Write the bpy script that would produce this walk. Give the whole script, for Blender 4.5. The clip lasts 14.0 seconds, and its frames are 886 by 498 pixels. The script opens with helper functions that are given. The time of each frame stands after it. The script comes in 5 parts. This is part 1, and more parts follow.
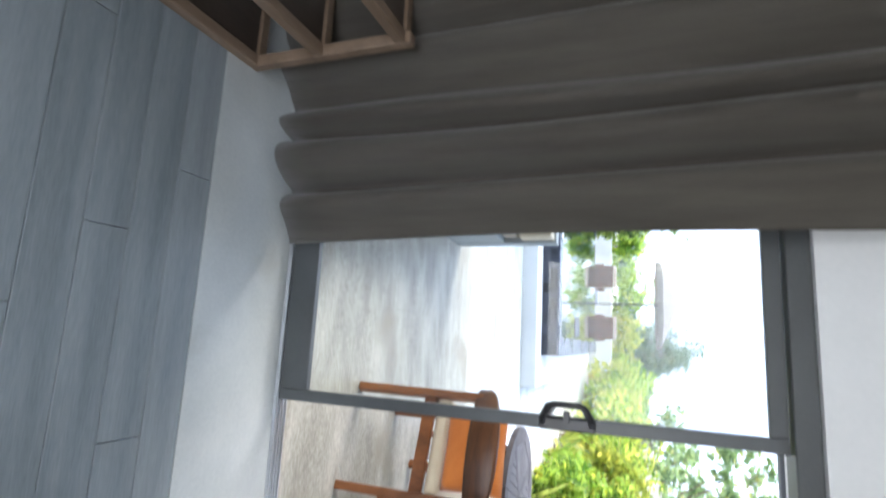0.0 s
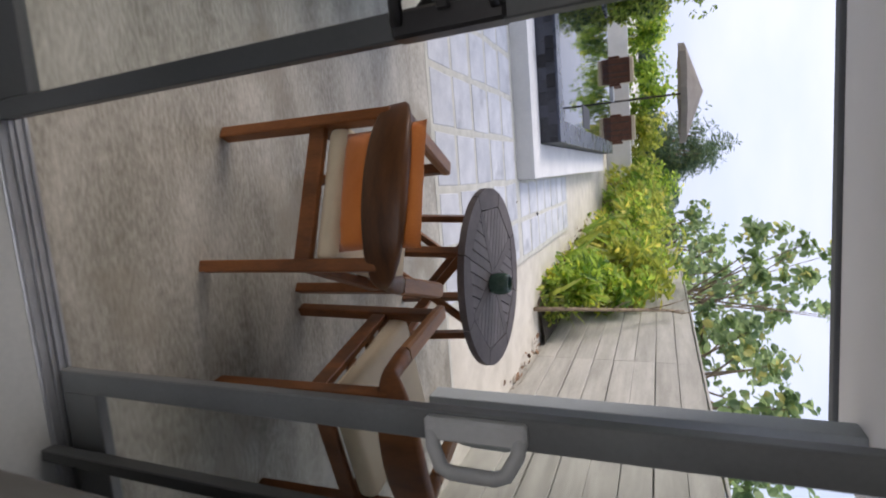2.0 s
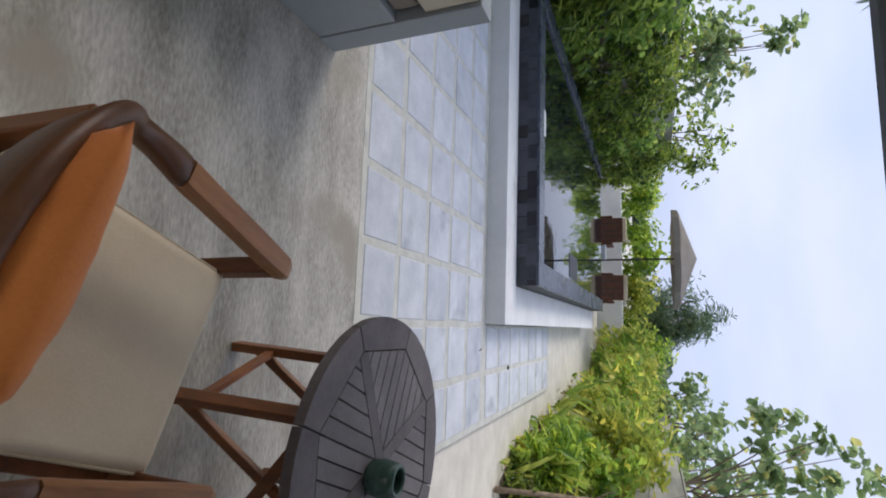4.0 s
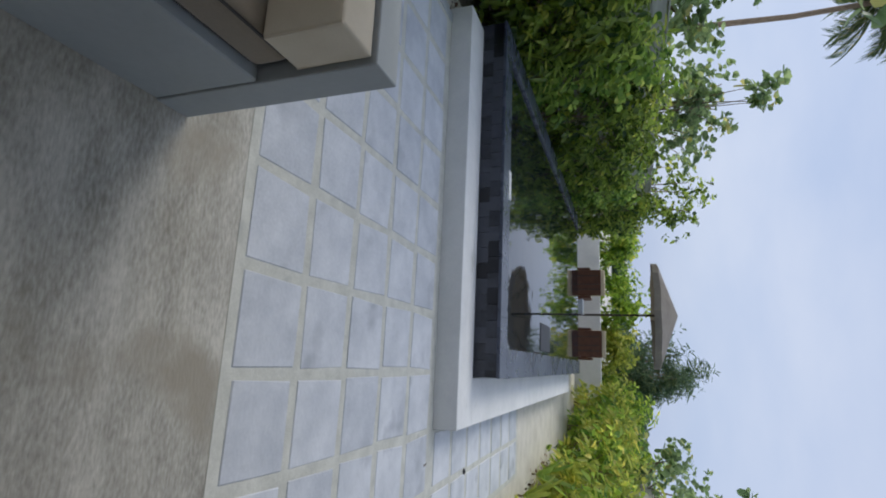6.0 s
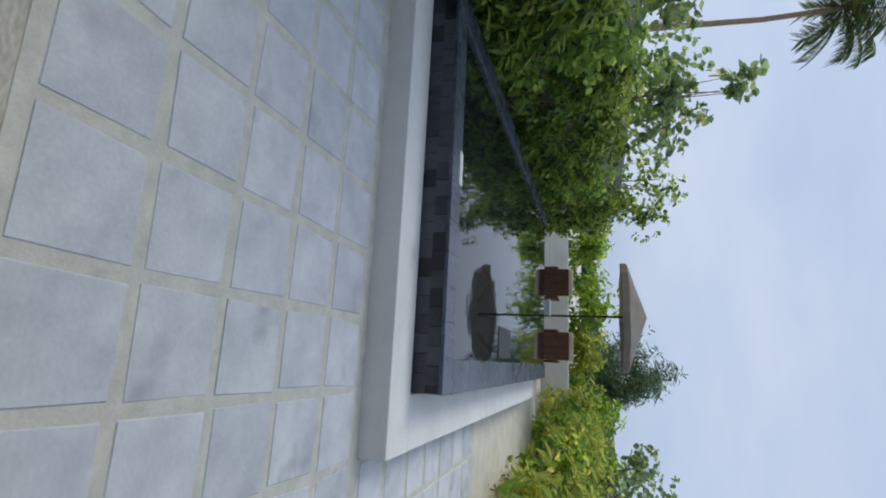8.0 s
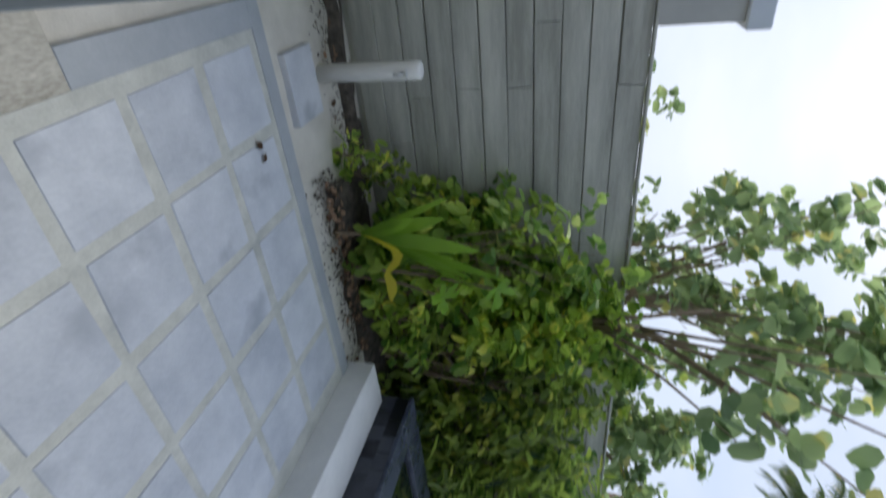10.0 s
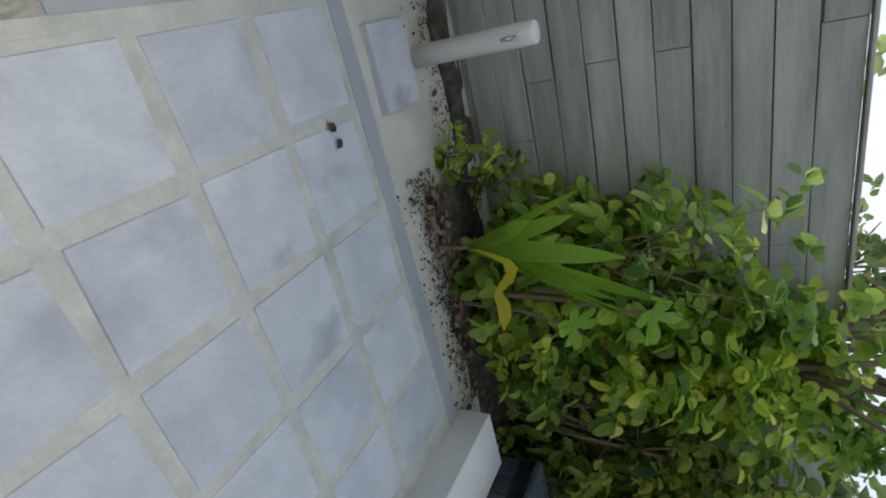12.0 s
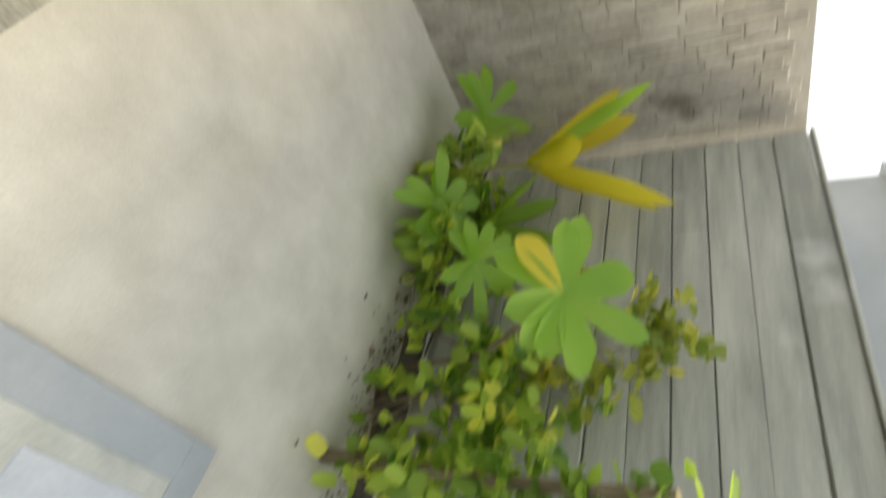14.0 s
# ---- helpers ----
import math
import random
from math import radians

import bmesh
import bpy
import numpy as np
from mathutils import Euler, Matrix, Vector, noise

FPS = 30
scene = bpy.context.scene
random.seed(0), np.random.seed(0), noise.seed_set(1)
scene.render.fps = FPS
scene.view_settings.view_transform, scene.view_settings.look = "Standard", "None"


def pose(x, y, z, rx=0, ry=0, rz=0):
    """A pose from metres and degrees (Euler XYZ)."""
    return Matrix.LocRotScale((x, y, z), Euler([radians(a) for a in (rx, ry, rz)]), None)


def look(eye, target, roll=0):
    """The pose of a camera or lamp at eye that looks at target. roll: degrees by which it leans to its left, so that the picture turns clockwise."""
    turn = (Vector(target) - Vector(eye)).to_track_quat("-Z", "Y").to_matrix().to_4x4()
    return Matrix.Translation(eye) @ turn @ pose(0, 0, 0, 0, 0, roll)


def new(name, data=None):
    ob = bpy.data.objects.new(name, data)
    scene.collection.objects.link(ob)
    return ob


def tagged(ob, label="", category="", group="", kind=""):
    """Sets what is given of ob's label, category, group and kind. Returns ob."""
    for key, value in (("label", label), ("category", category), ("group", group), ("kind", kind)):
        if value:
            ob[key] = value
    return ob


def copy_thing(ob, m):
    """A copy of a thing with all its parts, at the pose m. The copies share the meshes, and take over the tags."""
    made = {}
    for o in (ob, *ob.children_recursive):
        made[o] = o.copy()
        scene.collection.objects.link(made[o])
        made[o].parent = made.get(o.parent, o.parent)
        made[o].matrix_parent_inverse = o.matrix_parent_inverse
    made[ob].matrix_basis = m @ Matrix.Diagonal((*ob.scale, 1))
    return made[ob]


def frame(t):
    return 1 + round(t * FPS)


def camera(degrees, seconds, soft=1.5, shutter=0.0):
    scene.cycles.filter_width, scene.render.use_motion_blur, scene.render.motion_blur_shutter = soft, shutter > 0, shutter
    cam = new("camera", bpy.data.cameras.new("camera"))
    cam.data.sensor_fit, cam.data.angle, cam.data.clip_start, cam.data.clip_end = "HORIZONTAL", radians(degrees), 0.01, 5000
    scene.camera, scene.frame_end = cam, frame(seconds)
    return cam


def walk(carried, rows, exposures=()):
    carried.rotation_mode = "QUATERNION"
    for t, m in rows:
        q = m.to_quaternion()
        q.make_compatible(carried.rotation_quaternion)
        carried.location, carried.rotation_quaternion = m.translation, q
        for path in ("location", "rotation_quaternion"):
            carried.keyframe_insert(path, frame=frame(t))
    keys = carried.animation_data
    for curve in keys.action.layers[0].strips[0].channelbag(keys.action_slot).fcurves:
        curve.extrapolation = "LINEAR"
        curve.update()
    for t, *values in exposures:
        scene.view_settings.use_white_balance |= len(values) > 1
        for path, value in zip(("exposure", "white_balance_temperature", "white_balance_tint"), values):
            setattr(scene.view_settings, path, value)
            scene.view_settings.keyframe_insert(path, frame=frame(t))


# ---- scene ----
cam = camera(80.9, 14.0, soft=1.9, shutter=0.2)
PATH = [
    (0, (0.85, -5.054, 1.549), (0.516, -3.206, 0.86), 89.6),
    (0.3, (0.92, -4.989, 1.72), (0.968, -3.129, 0.986), 85.9),
    (0.7, (1.054, -4.678, 1.603), (1.425, -2.864, 0.846), 85.7),
    (1, (1.17, -4.502, 1.658), (1.563, -2.701, 0.882), 85.4),
    (1.5, (1.305, -4.227, 1.695), (1.68, -2.428, 0.905), 86.2),
    (2, (1.424, -3.857, 1.638), (1.683, -2.031, 0.864), 88.6),
    (2.4, (1.552, -3.597, 1.667), (1.592, -1.751, 0.897), 89.5),
    (3, (1.629, -3.228, 1.614), (1.46, -1.384, 0.858), 89.8),
    (3.5, (1.58, -2.96, 1.649), (1.376, -1.118, 0.897), 88.9),
    (4.2, (1.458, -2.655, 1.64), (1.141, -0.82, 0.91), 88.7),
    (6.5, (0.843, -1.672, 1.655), (0.413, 0.166, 0.994), 88.2),
    (7, (0.845, -1.477, 1.642), (0.452, 0.39, 1.041), 88.9),
    (9.3, (0.513, -0.453, 1.738), (-0.147, 1.393, 1.341), 91.4),
    (9.5, (0.453, -0.4, 1.694), (-0.49, 1.319, 1.302), 91.7),
    (9.8, (0.27, -0.415, 1.694), (-1.12, 0.956, 1.261), 92.7),
    (10, (0.216, -0.429, 1.746), (-1.42, 0.621, 1.276), 92.7),
    (10.5, (0.114, -0.4, 1.788), (-1.752, 0.06, 1.236), 91.8),
    (11, (-0.049, -0.299, 1.723), (-1.881, 0.212, 1.102), 91.7),
    (11.5, (-0.203, -0.158, 1.669), (-1.869, 0.636, 0.898), 91.8),
    (12, (-0.375, 0.19, 1.609), (-1.935, 0.989, 0.646), 89.7),
    (12.5, (-0.502, 0.324, 1.615), (-2.083, 1.014, 0.602), 90.2),
    (13, (-0.75, 0.396, 1.73), (-2.352, 0.987, 0.689), 93.2),
    (13.5, (-1.07, 0.362, 1.765), (-2.708, 0.552, 0.641), 93.9),
    (13.7, (-1.176, 0.315, 1.706), (-2.821, 0.052, 0.598), 90.3),
    (13.8, (-1.232, 0.273, 1.704), (-2.813, -0.3, 0.622), 88.1),
    (14, (-1.221, 0.159, 1.673), (-2.528, -1.034, 0.741), 86.5),
]
EXPOSURES = [(0.0, 2.58, 6200, 11), (0.3, 1.74, 6250, 13), (0.7, 1.34, 6350, 16), (1.5, 1.08, 6700, 18), (2.0, 1.06, 6850, 18), (2.4, 0.93, 6900, 19), (3.0, 0.9, 6850, 18), (4.2, 0.78, 6550, 14),
             (6.5, 0.43, 6500, 9), (9.5, 0.45, 6500, 7), (10.0, 0.74, 6650, 8), (10.5, 0.83, 6900, 8), (11.0, 0.78, 7050, 9), (11.5, 0.75, 7000, 8), (12.0, 0.84, 7150, 7), (12.5, 1.24, 7500, 8), (13.0, 1.28, 7600, 8), (13.5, 1.15, 7600, 6), (14.0, 1.74, 8400, 5)]
walk(cam, [(t, look(eye, target, roll)) for t, eye, target, roll in PATH], EXPOSURES)

# ---- sky and sun: bright haze, soft light from over the left-hand fence ----
SUN_AZ, SUN_EL = radians(-72), radians(40)          # compass turn from +y towards +x
world = bpy.data.worlds.new("sky")
scene.world = world
world.use_nodes = True
wn, wl = world.node_tree.nodes, world.node_tree.links
bg = wn["Background"]
sky = wn.new("ShaderNodeTexSky")
sky.sky_type, sky.sun_disc = "NISHITA", False
sky.sun_elevation, sky.sun_rotation = SUN_EL, SUN_AZ
sky.dust_density, sky.air_density, sky.ozone_density = 3.0, 1.0, 2.0
haze = wn.new("ShaderNodeMix")
haze.data_type, haze.blend_type = "RGBA", "MIX"
haze.inputs[0].default_value = 0.86
wl.new(sky.outputs[0], haze.inputs[6])
cloud, cramp = wn.new("ShaderNodeTexNoise"), wn.new("ShaderNodeValToRGB")
cloud.inputs["Scale"].default_value, cloud.inputs["Detail"].default_value, cloud.inputs["Roughness"].default_value = 2.2, 6, 0.5
cmap = wn.new("ShaderNodeMapping")
cmap.inputs["Scale"].default_value = (1, 1, 2.6)
wl.new(wn.new("ShaderNodeTexCoord").outputs["Generated"], cmap.inputs["Vector"])
wl.new(cmap.outputs[0], cloud.inputs["Vector"])
cramp.color_ramp.elements[0].position, cramp.color_ramp.elements[1].position = 0.36, 0.66
cramp.color_ramp.elements[0].color, cramp.color_ramp.elements[1].color = (4.5, 5.4, 7.4, 1), (5.7, 6.35, 7.9, 1)
wl.new(cloud.outputs["Fac"], cramp.inputs[0])
wl.new(cramp.outputs[0], haze.inputs[7])
wl.new(haze.outputs[2], bg.inputs[0])
bg.inputs[1].default_value = 0.084

sun = new("sun", bpy.data.lights.new("sun", "SUN"))
sun.data.energy, sun.data.angle, sun.data.color = 1.32, radians(32), (1.0, 0.95, 0.87)
to_sun = Vector((math.sin(SUN_AZ) * math.cos(SUN_EL), math.cos(SUN_AZ) * math.cos(SUN_EL), math.sin(SUN_EL)))
sun.matrix_world = look(to_sun * 40, (0, 0, 0))

# fill lamp added behind the bedroom to brighten it; no such source is known
rear = bpy.data.lights.new("rear_window_light", "AREA")
rear.shape, rear.size, rear.size_y, rear.energy, rear.color = "RECTANGLE", 3.4, 1.7, 15, (1.0, 0.98, 0.95)
new("rear_window_light", rear).matrix_world = look((1.5, -7.28, 1.35), (1.5, -3.0, 1.1))


# ---- materials ----
def surf(name, dark, light, scale=3.0, rough=0.7, bump=0.3, fine=60.0, stretch=(1, 1, 1), metal=0.0, vary=0.0, island=0.0,
         local=False, stain=None, stain_at=0.62, sheen=0.0, speck=0.35):
    """A surface with broad blotches, fine grain, relief, and some difference from piece to piece."""
    m = bpy.data.materials.new(name)
    m.use_nodes = True
    n, l = m.node_tree.nodes, m.node_tree.links
    b = n["Principled BSDF"]
    if local:
        src = n.new("ShaderNodeTexCoord").outputs["Object"]
    else:
        src = n.new("ShaderNodeNewGeometry").outputs["Position"]
    mp = n.new("ShaderNodeMapping")
    mp.inputs["Scale"].default_value = stretch
    l.new(src, mp.inputs["Vector"])
    broad, grain = n.new("ShaderNodeTexNoise"), n.new("ShaderNodeTexNoise")
    broad.inputs["Scale"].default_value, broad.inputs["Detail"].default_value, broad.inputs["Roughness"].default_value = scale, 5, 0.6
    grain.inputs["Scale"].default_value, grain.inputs["Detail"].default_value = fine, 4
    l.new(mp.outputs[0], broad.inputs["Vector"])
    l.new(mp.outputs[0], grain.inputs["Vector"])
    mixf = n.new("ShaderNodeMath")
    mixf.operation = "MULTIPLY_ADD"
    l.new(grain.outputs["Fac"], mixf.inputs[0])
    mixf.inputs[1].default_value = speck
    add = n.new("ShaderNodeMath")
    add.operation = "MULTIPLY_ADD"
    l.new(broad.outputs["Fac"], add.inputs[0])
    add.inputs[1].default_value, add.inputs[2].default_value = 1.3, -0.32 - 0.5 * (speck - 0.35)
    l.new(add.outputs[0], mixf.inputs[2])
    fac = mixf.outputs[0]
    if vary or island:
        r = n.new("ShaderNodeObjectInfo").outputs["Random"] if vary else n.new("ShaderNodeNewGeometry").outputs["Random Per Island"]
        k = n.new("ShaderNodeMath")
        k.operation = "MULTIPLY_ADD"
        l.new(r, k.inputs[0])
        k.inputs[1].default_value = vary or island
        k.inputs[2].default_value = -0.5 * (vary or island)
        k2 = n.new("ShaderNodeMath")
        k2.operation = "ADD"
        l.new(fac, k2.inputs[0])
        l.new(k.outputs[0], k2.inputs[1])
        fac = k2.outputs[0]
    ramp = n.new("ShaderNodeValToRGB")
    ramp.color_ramp.elements[0].position, ramp.color_ramp.elements[1].position = 0.2, 0.8
    ramp.color_ramp.elements[0].color = (*dark, 1)
    ramp.color_ramp.elements[1].color = (*light, 1)
    l.new(fac, ramp.inputs[0])
    col = ramp.outputs[0]
    if stain:
        sp = n.new("ShaderNodeTexNoise")
        sp.inputs["Scale"].default_value, sp.inputs["Detail"].default_value = scale * 0.7, 7
        l.new(src, sp.inputs["Vector"])
        sr = n.new("ShaderNodeValToRGB")
        sr.color_ramp.elements[0].position, sr.color_ramp.elements[1].position = stain_at, stain_at + 0.12
        l.new(sp.outputs["Fac"], sr.inputs[0])
        mx = n.new("ShaderNodeMix")
        mx.data_type = "RGBA"
        l.new(sr.outputs[0], mx.inputs[0])
        l.new(col, mx.inputs[6])
        mx.inputs[7].default_value = (*stain, 1)
        col = mx.outputs[2]
    l.new(col, b.inputs["Base Color"])
    b.inputs["Metallic"].default_value = metal
    rr = n.new("ShaderNodeMapRange")
    rr.inputs[3].default_value, rr.inputs[4].default_value = max(rough - 0.1, 0.02), min(rough + 0.1, 1)
    l.new(broad.outputs["Fac"], rr.inputs[0])
    l.new(rr.outputs[0], b.inputs["Roughness"])
    if sheen:
        b.inputs["Sheen Weight"].default_value = sheen
    if bump:
        bp = n.new("ShaderNodeBump")
        bp.inputs["Strength"].default_value, bp.inputs["Distance"].default_value = bump, 0.004
        l.new(mixf.outputs[0], bp.inputs["Height"])
        l.new(bp.outputs[0], b.inputs["Normal"])
    return m


def leaf_mat(name, dark, light, tip=None, gloss=0.45):
    m = bpy.data.materials.new(name)
    m.use_nodes = True
    n, l = m.node_tree.nodes, m.node_tree.links
    b = n["Principled BSDF"]
    g = n.new("ShaderNodeNewGeometry")
    ramp = n.new("ShaderNodeValToRGB")
    e = ramp.color_ramp.elements
    e[0].color, e[1].color = (*dark, 1), (*light, 1)
    if tip:
        e[1].position = 0.9
        e.new(0.98).color = (*tip, 1)
    pos = n.new("ShaderNodeTexNoise")
    pos.inputs["Scale"].default_value, pos.inputs["Detail"].default_value = 2.2, 2
    l.new(g.outputs["Position"], pos.inputs["Vector"])
    shift, both = n.new("ShaderNodeMath"), n.new("ShaderNodeMath")
    shift.operation, both.operation = "MULTIPLY_ADD", "ADD"
    l.new(pos.outputs["Fac"], shift.inputs[0])
    shift.inputs[1].default_value, shift.inputs[2].default_value = 1.1, -0.55
    l.new(g.outputs["Random Per Island"], both.inputs[0])
    l.new(shift.outputs[0], both.inputs[1])
    l.new(both.outputs[0], ramp.inputs[0])
    l.new(ramp.outputs[0], b.inputs["Base Color"])
    b.inputs["Roughness"].default_value = gloss
    tr = n.new("ShaderNodeBsdfTranslucent")
    hs = n.new("ShaderNodeHueSaturation")
    hs.inputs["Value"].default_value = 1.7
    l.new(ramp.outputs[0], hs.inputs["Color"])
    l.new(hs.outputs[0], tr.inputs[0])
    mx = n.new("ShaderNodeMixShader")
    mx.inputs[0].default_value = 0.52
    l.new(b.outputs[0], mx.inputs[1])
    l.new(tr.outputs[0], mx.inputs[2])
    l.new(mx.outputs[0], n["Material Output"].inputs[0])
    return m


def glass_mat(name):
    m = bpy.data.materials.new(name)
    m.use_nodes = True
    n, l = m.node_tree.nodes, m.node_tree.links
    tr, gl = n.new("ShaderNodeBsdfTransparent"), n.new("ShaderNodeBsdfGlossy")
    lw, pw, mx = n.new("ShaderNodeLayerWeight"), n.new("ShaderNodeMath"), n.new("ShaderNodeMixShader")
    pw.operation = "POWER"
    pw.inputs[1].default_value = 4.0
    sc = n.new("ShaderNodeMath")
    sc.operation = "MULTIPLY_ADD"
    sc.inputs[1].default_value, sc.inputs[2].default_value = 0.5, 0.025
    l.new(lw.outputs["Facing"], pw.inputs[0])
    l.new(pw.outputs[0], sc.inputs[0])
    tr.inputs[0].default_value = (0.96, 0.98, 0.975, 1)
    gl.inputs["Roughness"].default_value = 0.01
    l.new(sc.outputs[0], mx.inputs[0])
    l.new(tr.outputs[0], mx.inputs[1])
    l.new(gl.outputs[0], mx.inputs[2])
    l.new(mx.outputs[0], n["Material Output"].inputs[0])
    return m


def water_mat(name):
    m = bpy.data.materials.new(name)
    m.use_nodes = True
    n, l = m.node_tree.nodes, m.node_tree.links
    b = n["Principled BSDF"]
    b.inputs["Base Color"].default_value = (0.008, 0.012, 0.017, 1)
    b.inputs["Roughness"].default_value, b.inputs["IOR"].default_value = 0.03, 1.4
    no, bp = n.new("ShaderNodeTexNoise"), n.new("ShaderNodeBump")
    no.inputs["Scale"].default_value, no.inputs["Detail"].default_value = 2.5, 3
    l.new(n.new("ShaderNodeNewGeometry").outputs["Position"], no.inputs["Vector"])
    bp.inputs["Strength"].default_value, bp.inputs["Distance"].default_value = 0.10, 0.02
    l.new(no.outputs["Fac"], bp.inputs["Height"])
    l.new(bp.outputs[0], b.inputs["Normal"])
    return m


CONCRETE = surf("terrace_concrete", (0.20, 0.188, 0.150), (0.52, 0.50, 0.435), 2.0, 0.5, 1.0, 34, stretch=(0.8, 2.2, 1), stain=(0.29, 0.26, 0.20), stain_at=0.57, speck=0.8)
THRESH = surf("painted_concrete", (0.44, 0.47, 0.47), (0.58, 0.60, 0.585), 2.0, 0.45, 0.3, stain=(0.42, 0.42, 0.38), stain_at=0.6, speck=0.45)
PLASTER = surf("grey_plaster", (0.30, 0.33, 0.345), (0.375, 0.41, 0.42), 1.6, 0.75, 0.3, 40)
WHITE = surf("white_plaster", (0.62, 0.63, 0.62), (0.76, 0.76, 0.74), 2.4, 0.8, 0.35, 45, stain=(0.50, 0.50, 0.46), stain_at=0.66)
WALLWHITE = surf("white_wall_paint", (0.66, 0.67, 0.67), (0.76, 0.76, 0.76), 1.2, 0.8, 0.15)
TILE = surf("pale_limestone_tile", (0.42, 0.448, 0.49), (0.62, 0.642, 0.675), 3.4, 0.7, 0.4, 55, vary=0.28, stain=(0.37, 0.393, 0.43), stain_at=0.57, speck=0.4)
GROUT = surf("sandy_mortar", (0.43, 0.435, 0.39), (0.62, 0.62, 0.56), 6.0, 0.9, 0.9, 90, stain=(0.40, 0.41, 0.38), stain_at=0.61, speck=0.45)
BORDER = surf("grey_cement_border", (0.33, 0.36, 0.38), (0.44, 0.46, 0.48), 3.0, 0.75, 0.3, 60)
SAND = surf("pale_coral_sand", (0.50, 0.475, 0.41), (0.68, 0.65, 0.575), 3.0, 0.95, 0.9, 110, stain=(0.42, 0.395, 0.335), stain_at=0.68, speck=0.5)
# soil and litter, darkened further to paint the shadow strip under the fence
SOIL = surf("shaded_leaf_soil", (0.012, 0.010, 0.008), (0.13, 0.11, 0.088), 14.0, 0.95, 1.0, 60, stain=(0.17, 0.145, 0.115), stain_at=0.63)
POOLTILE = surf("dark_pool_stone", (0.006, 0.007, 0.012), (0.055, 0.06, 0.078), 4.0, 0.35, 0.3, 50, vary=0.9)
COPING = surf("blue_grey_pool_coping", (0.032, 0.039, 0.060), (0.082, 0.097, 0.135), 3.0, 0.28, 0.3, 45, vary=0.35)
POOLBASE = surf("black_pool_lining", (0.008, 0.009, 0.012), (0.02, 0.022, 0.028), 3.0, 0.5, 0.2)
WATER = water_mat("still_pool_water")
FENCE = surf("weathered_fence_board", (0.275, 0.278, 0.245), (0.51, 0.512, 0.455), 1.6, 0.7, 0.7, 26, stretch=(6, 0.7, 6), vary=0.25, stain=(0.66, 0.66, 0.64), stain_at=0.665)
FENCEPALE = surf("bleached_fence_board", (0.30, 0.295, 0.265), (0.48, 0.47, 0.43), 1.6, 0.8, 0.7, 26, stretch=(6, 0.7, 6), vary=0.25, speck=0.6)
STONE = surf("weathered_stone_block", (0.29, 0.26, 0.22), (0.47, 0.435, 0.38), 3.0, 0.9, 0.9, 30, vary=0.35, stain=(0.10, 0.08, 0.06), stain_at=0.62, speck=0.7)
TEAK = surf("oiled_hardwood", (0.098, 0.033, 0.010), (0.31, 0.108, 0.030), 3.0, 0.42, 0.3, 50, stretch=(3, 3, 1), local=True, vary=0.25)
# chair hardwood in a lighter tone that paints sunlight onto the arms
TEAKLIGHT = surf("sunlit_arm_hardwood", (0.22, 0.088, 0.028), (0.44, 0.20, 0.075), 4.0, 0.4, 0.3, 50, stretch=(6, 1, 6), local=True)
TEAKDARK = surf("dark_back_hardwood", (0.048, 0.019, 0.008), (0.17, 0.065, 0.021), 3.0, 0.4, 0.3, 50, stretch=(1, 1, 6), local=True)
GREYWOOD = surf("silvered_teak", (0.13, 0.115, 0.115), (0.26, 0.235, 0.23), 3.0, 0.7, 0.5, 60, local=True, vary=0.3)
RIM = surf("silvered_teak_rim", (0.10, 0.085, 0.085), (0.22, 0.195, 0.19), 3.0, 0.7, 0.5, 60, local=True, vary=0.2)
CREAM = surf("cream_canvas", (0.64, 0.53, 0.36), (0.78, 0.67, 0.48), 3.0, 0.9, 0.5, 160, local=True, sheen=0.2)
ORANGE = surf("orange_canvas", (0.60, 0.16, 0.025), (0.76, 0.25, 0.05), 4.0, 0.85, 0.5, 160, local=True, sheen=0.2)
TAUPE = surf("taupe_canvas", (0.17, 0.14, 0.105), (0.25, 0.21, 0.16), 3.0, 0.9, 0.4, 140, sheen=0.2)
TAN = surf("pale_cream_canvas", (0.54, 0.48, 0.37), (0.66, 0.60, 0.48), 3.0, 0.9, 0.4, 140, sheen=0.2)
CERAMIC = surf("green_glazed_ceramic", (0.03, 0.075, 0.055), (0.09, 0.16, 0.125), 14.0, 0.25, 0.3, 60, local=True)
ALU = surf("grey_powder_coated_aluminium", (0.052, 0.057, 0.059), (0.086, 0.093, 0.095), 2.0, 0.42, 0.1, 90)
ALULIGHT = surf("bare_aluminium_track", (0.45, 0.47, 0.50), (0.62, 0.64, 0.66), 6.0, 0.35, 0.2, 90, metal=0.7)
BLACKMETAL = surf("black_metal", (0.012, 0.012, 0.013), (0.03, 0.03, 0.032), 6.0, 0.35, 0.1, 90)
# lighter copy of the door aluminium: daylight on panel 3 put into the colour
ALU_LIT = surf("daylit_grey_aluminium", (0.12, 0.128, 0.13), (0.185, 0.196, 0.198), 3.0, 0.42, 0.1, 90)
STEEL = surf("brushed_steel", (0.45, 0.46, 0.46), (0.6, 0.61, 0.6), 6.0, 0.3, 0.1, 90, metal=0.9)
ALUPALE = surf("pale_cast_aluminium", (0.42, 0.435, 0.43), (0.56, 0.575, 0.57), 5.0, 0.5, 0.2, 90)
GLASS = glass_mat("clear_glass")
CURTAIN = surf("taupe_curtain_cloth", (0.095, 0.084, 0.069), (0.165, 0.148, 0.124), 2.0, 0.9, 0.4, 180, stretch=(5, 5, 0.5), sheen=0.3)
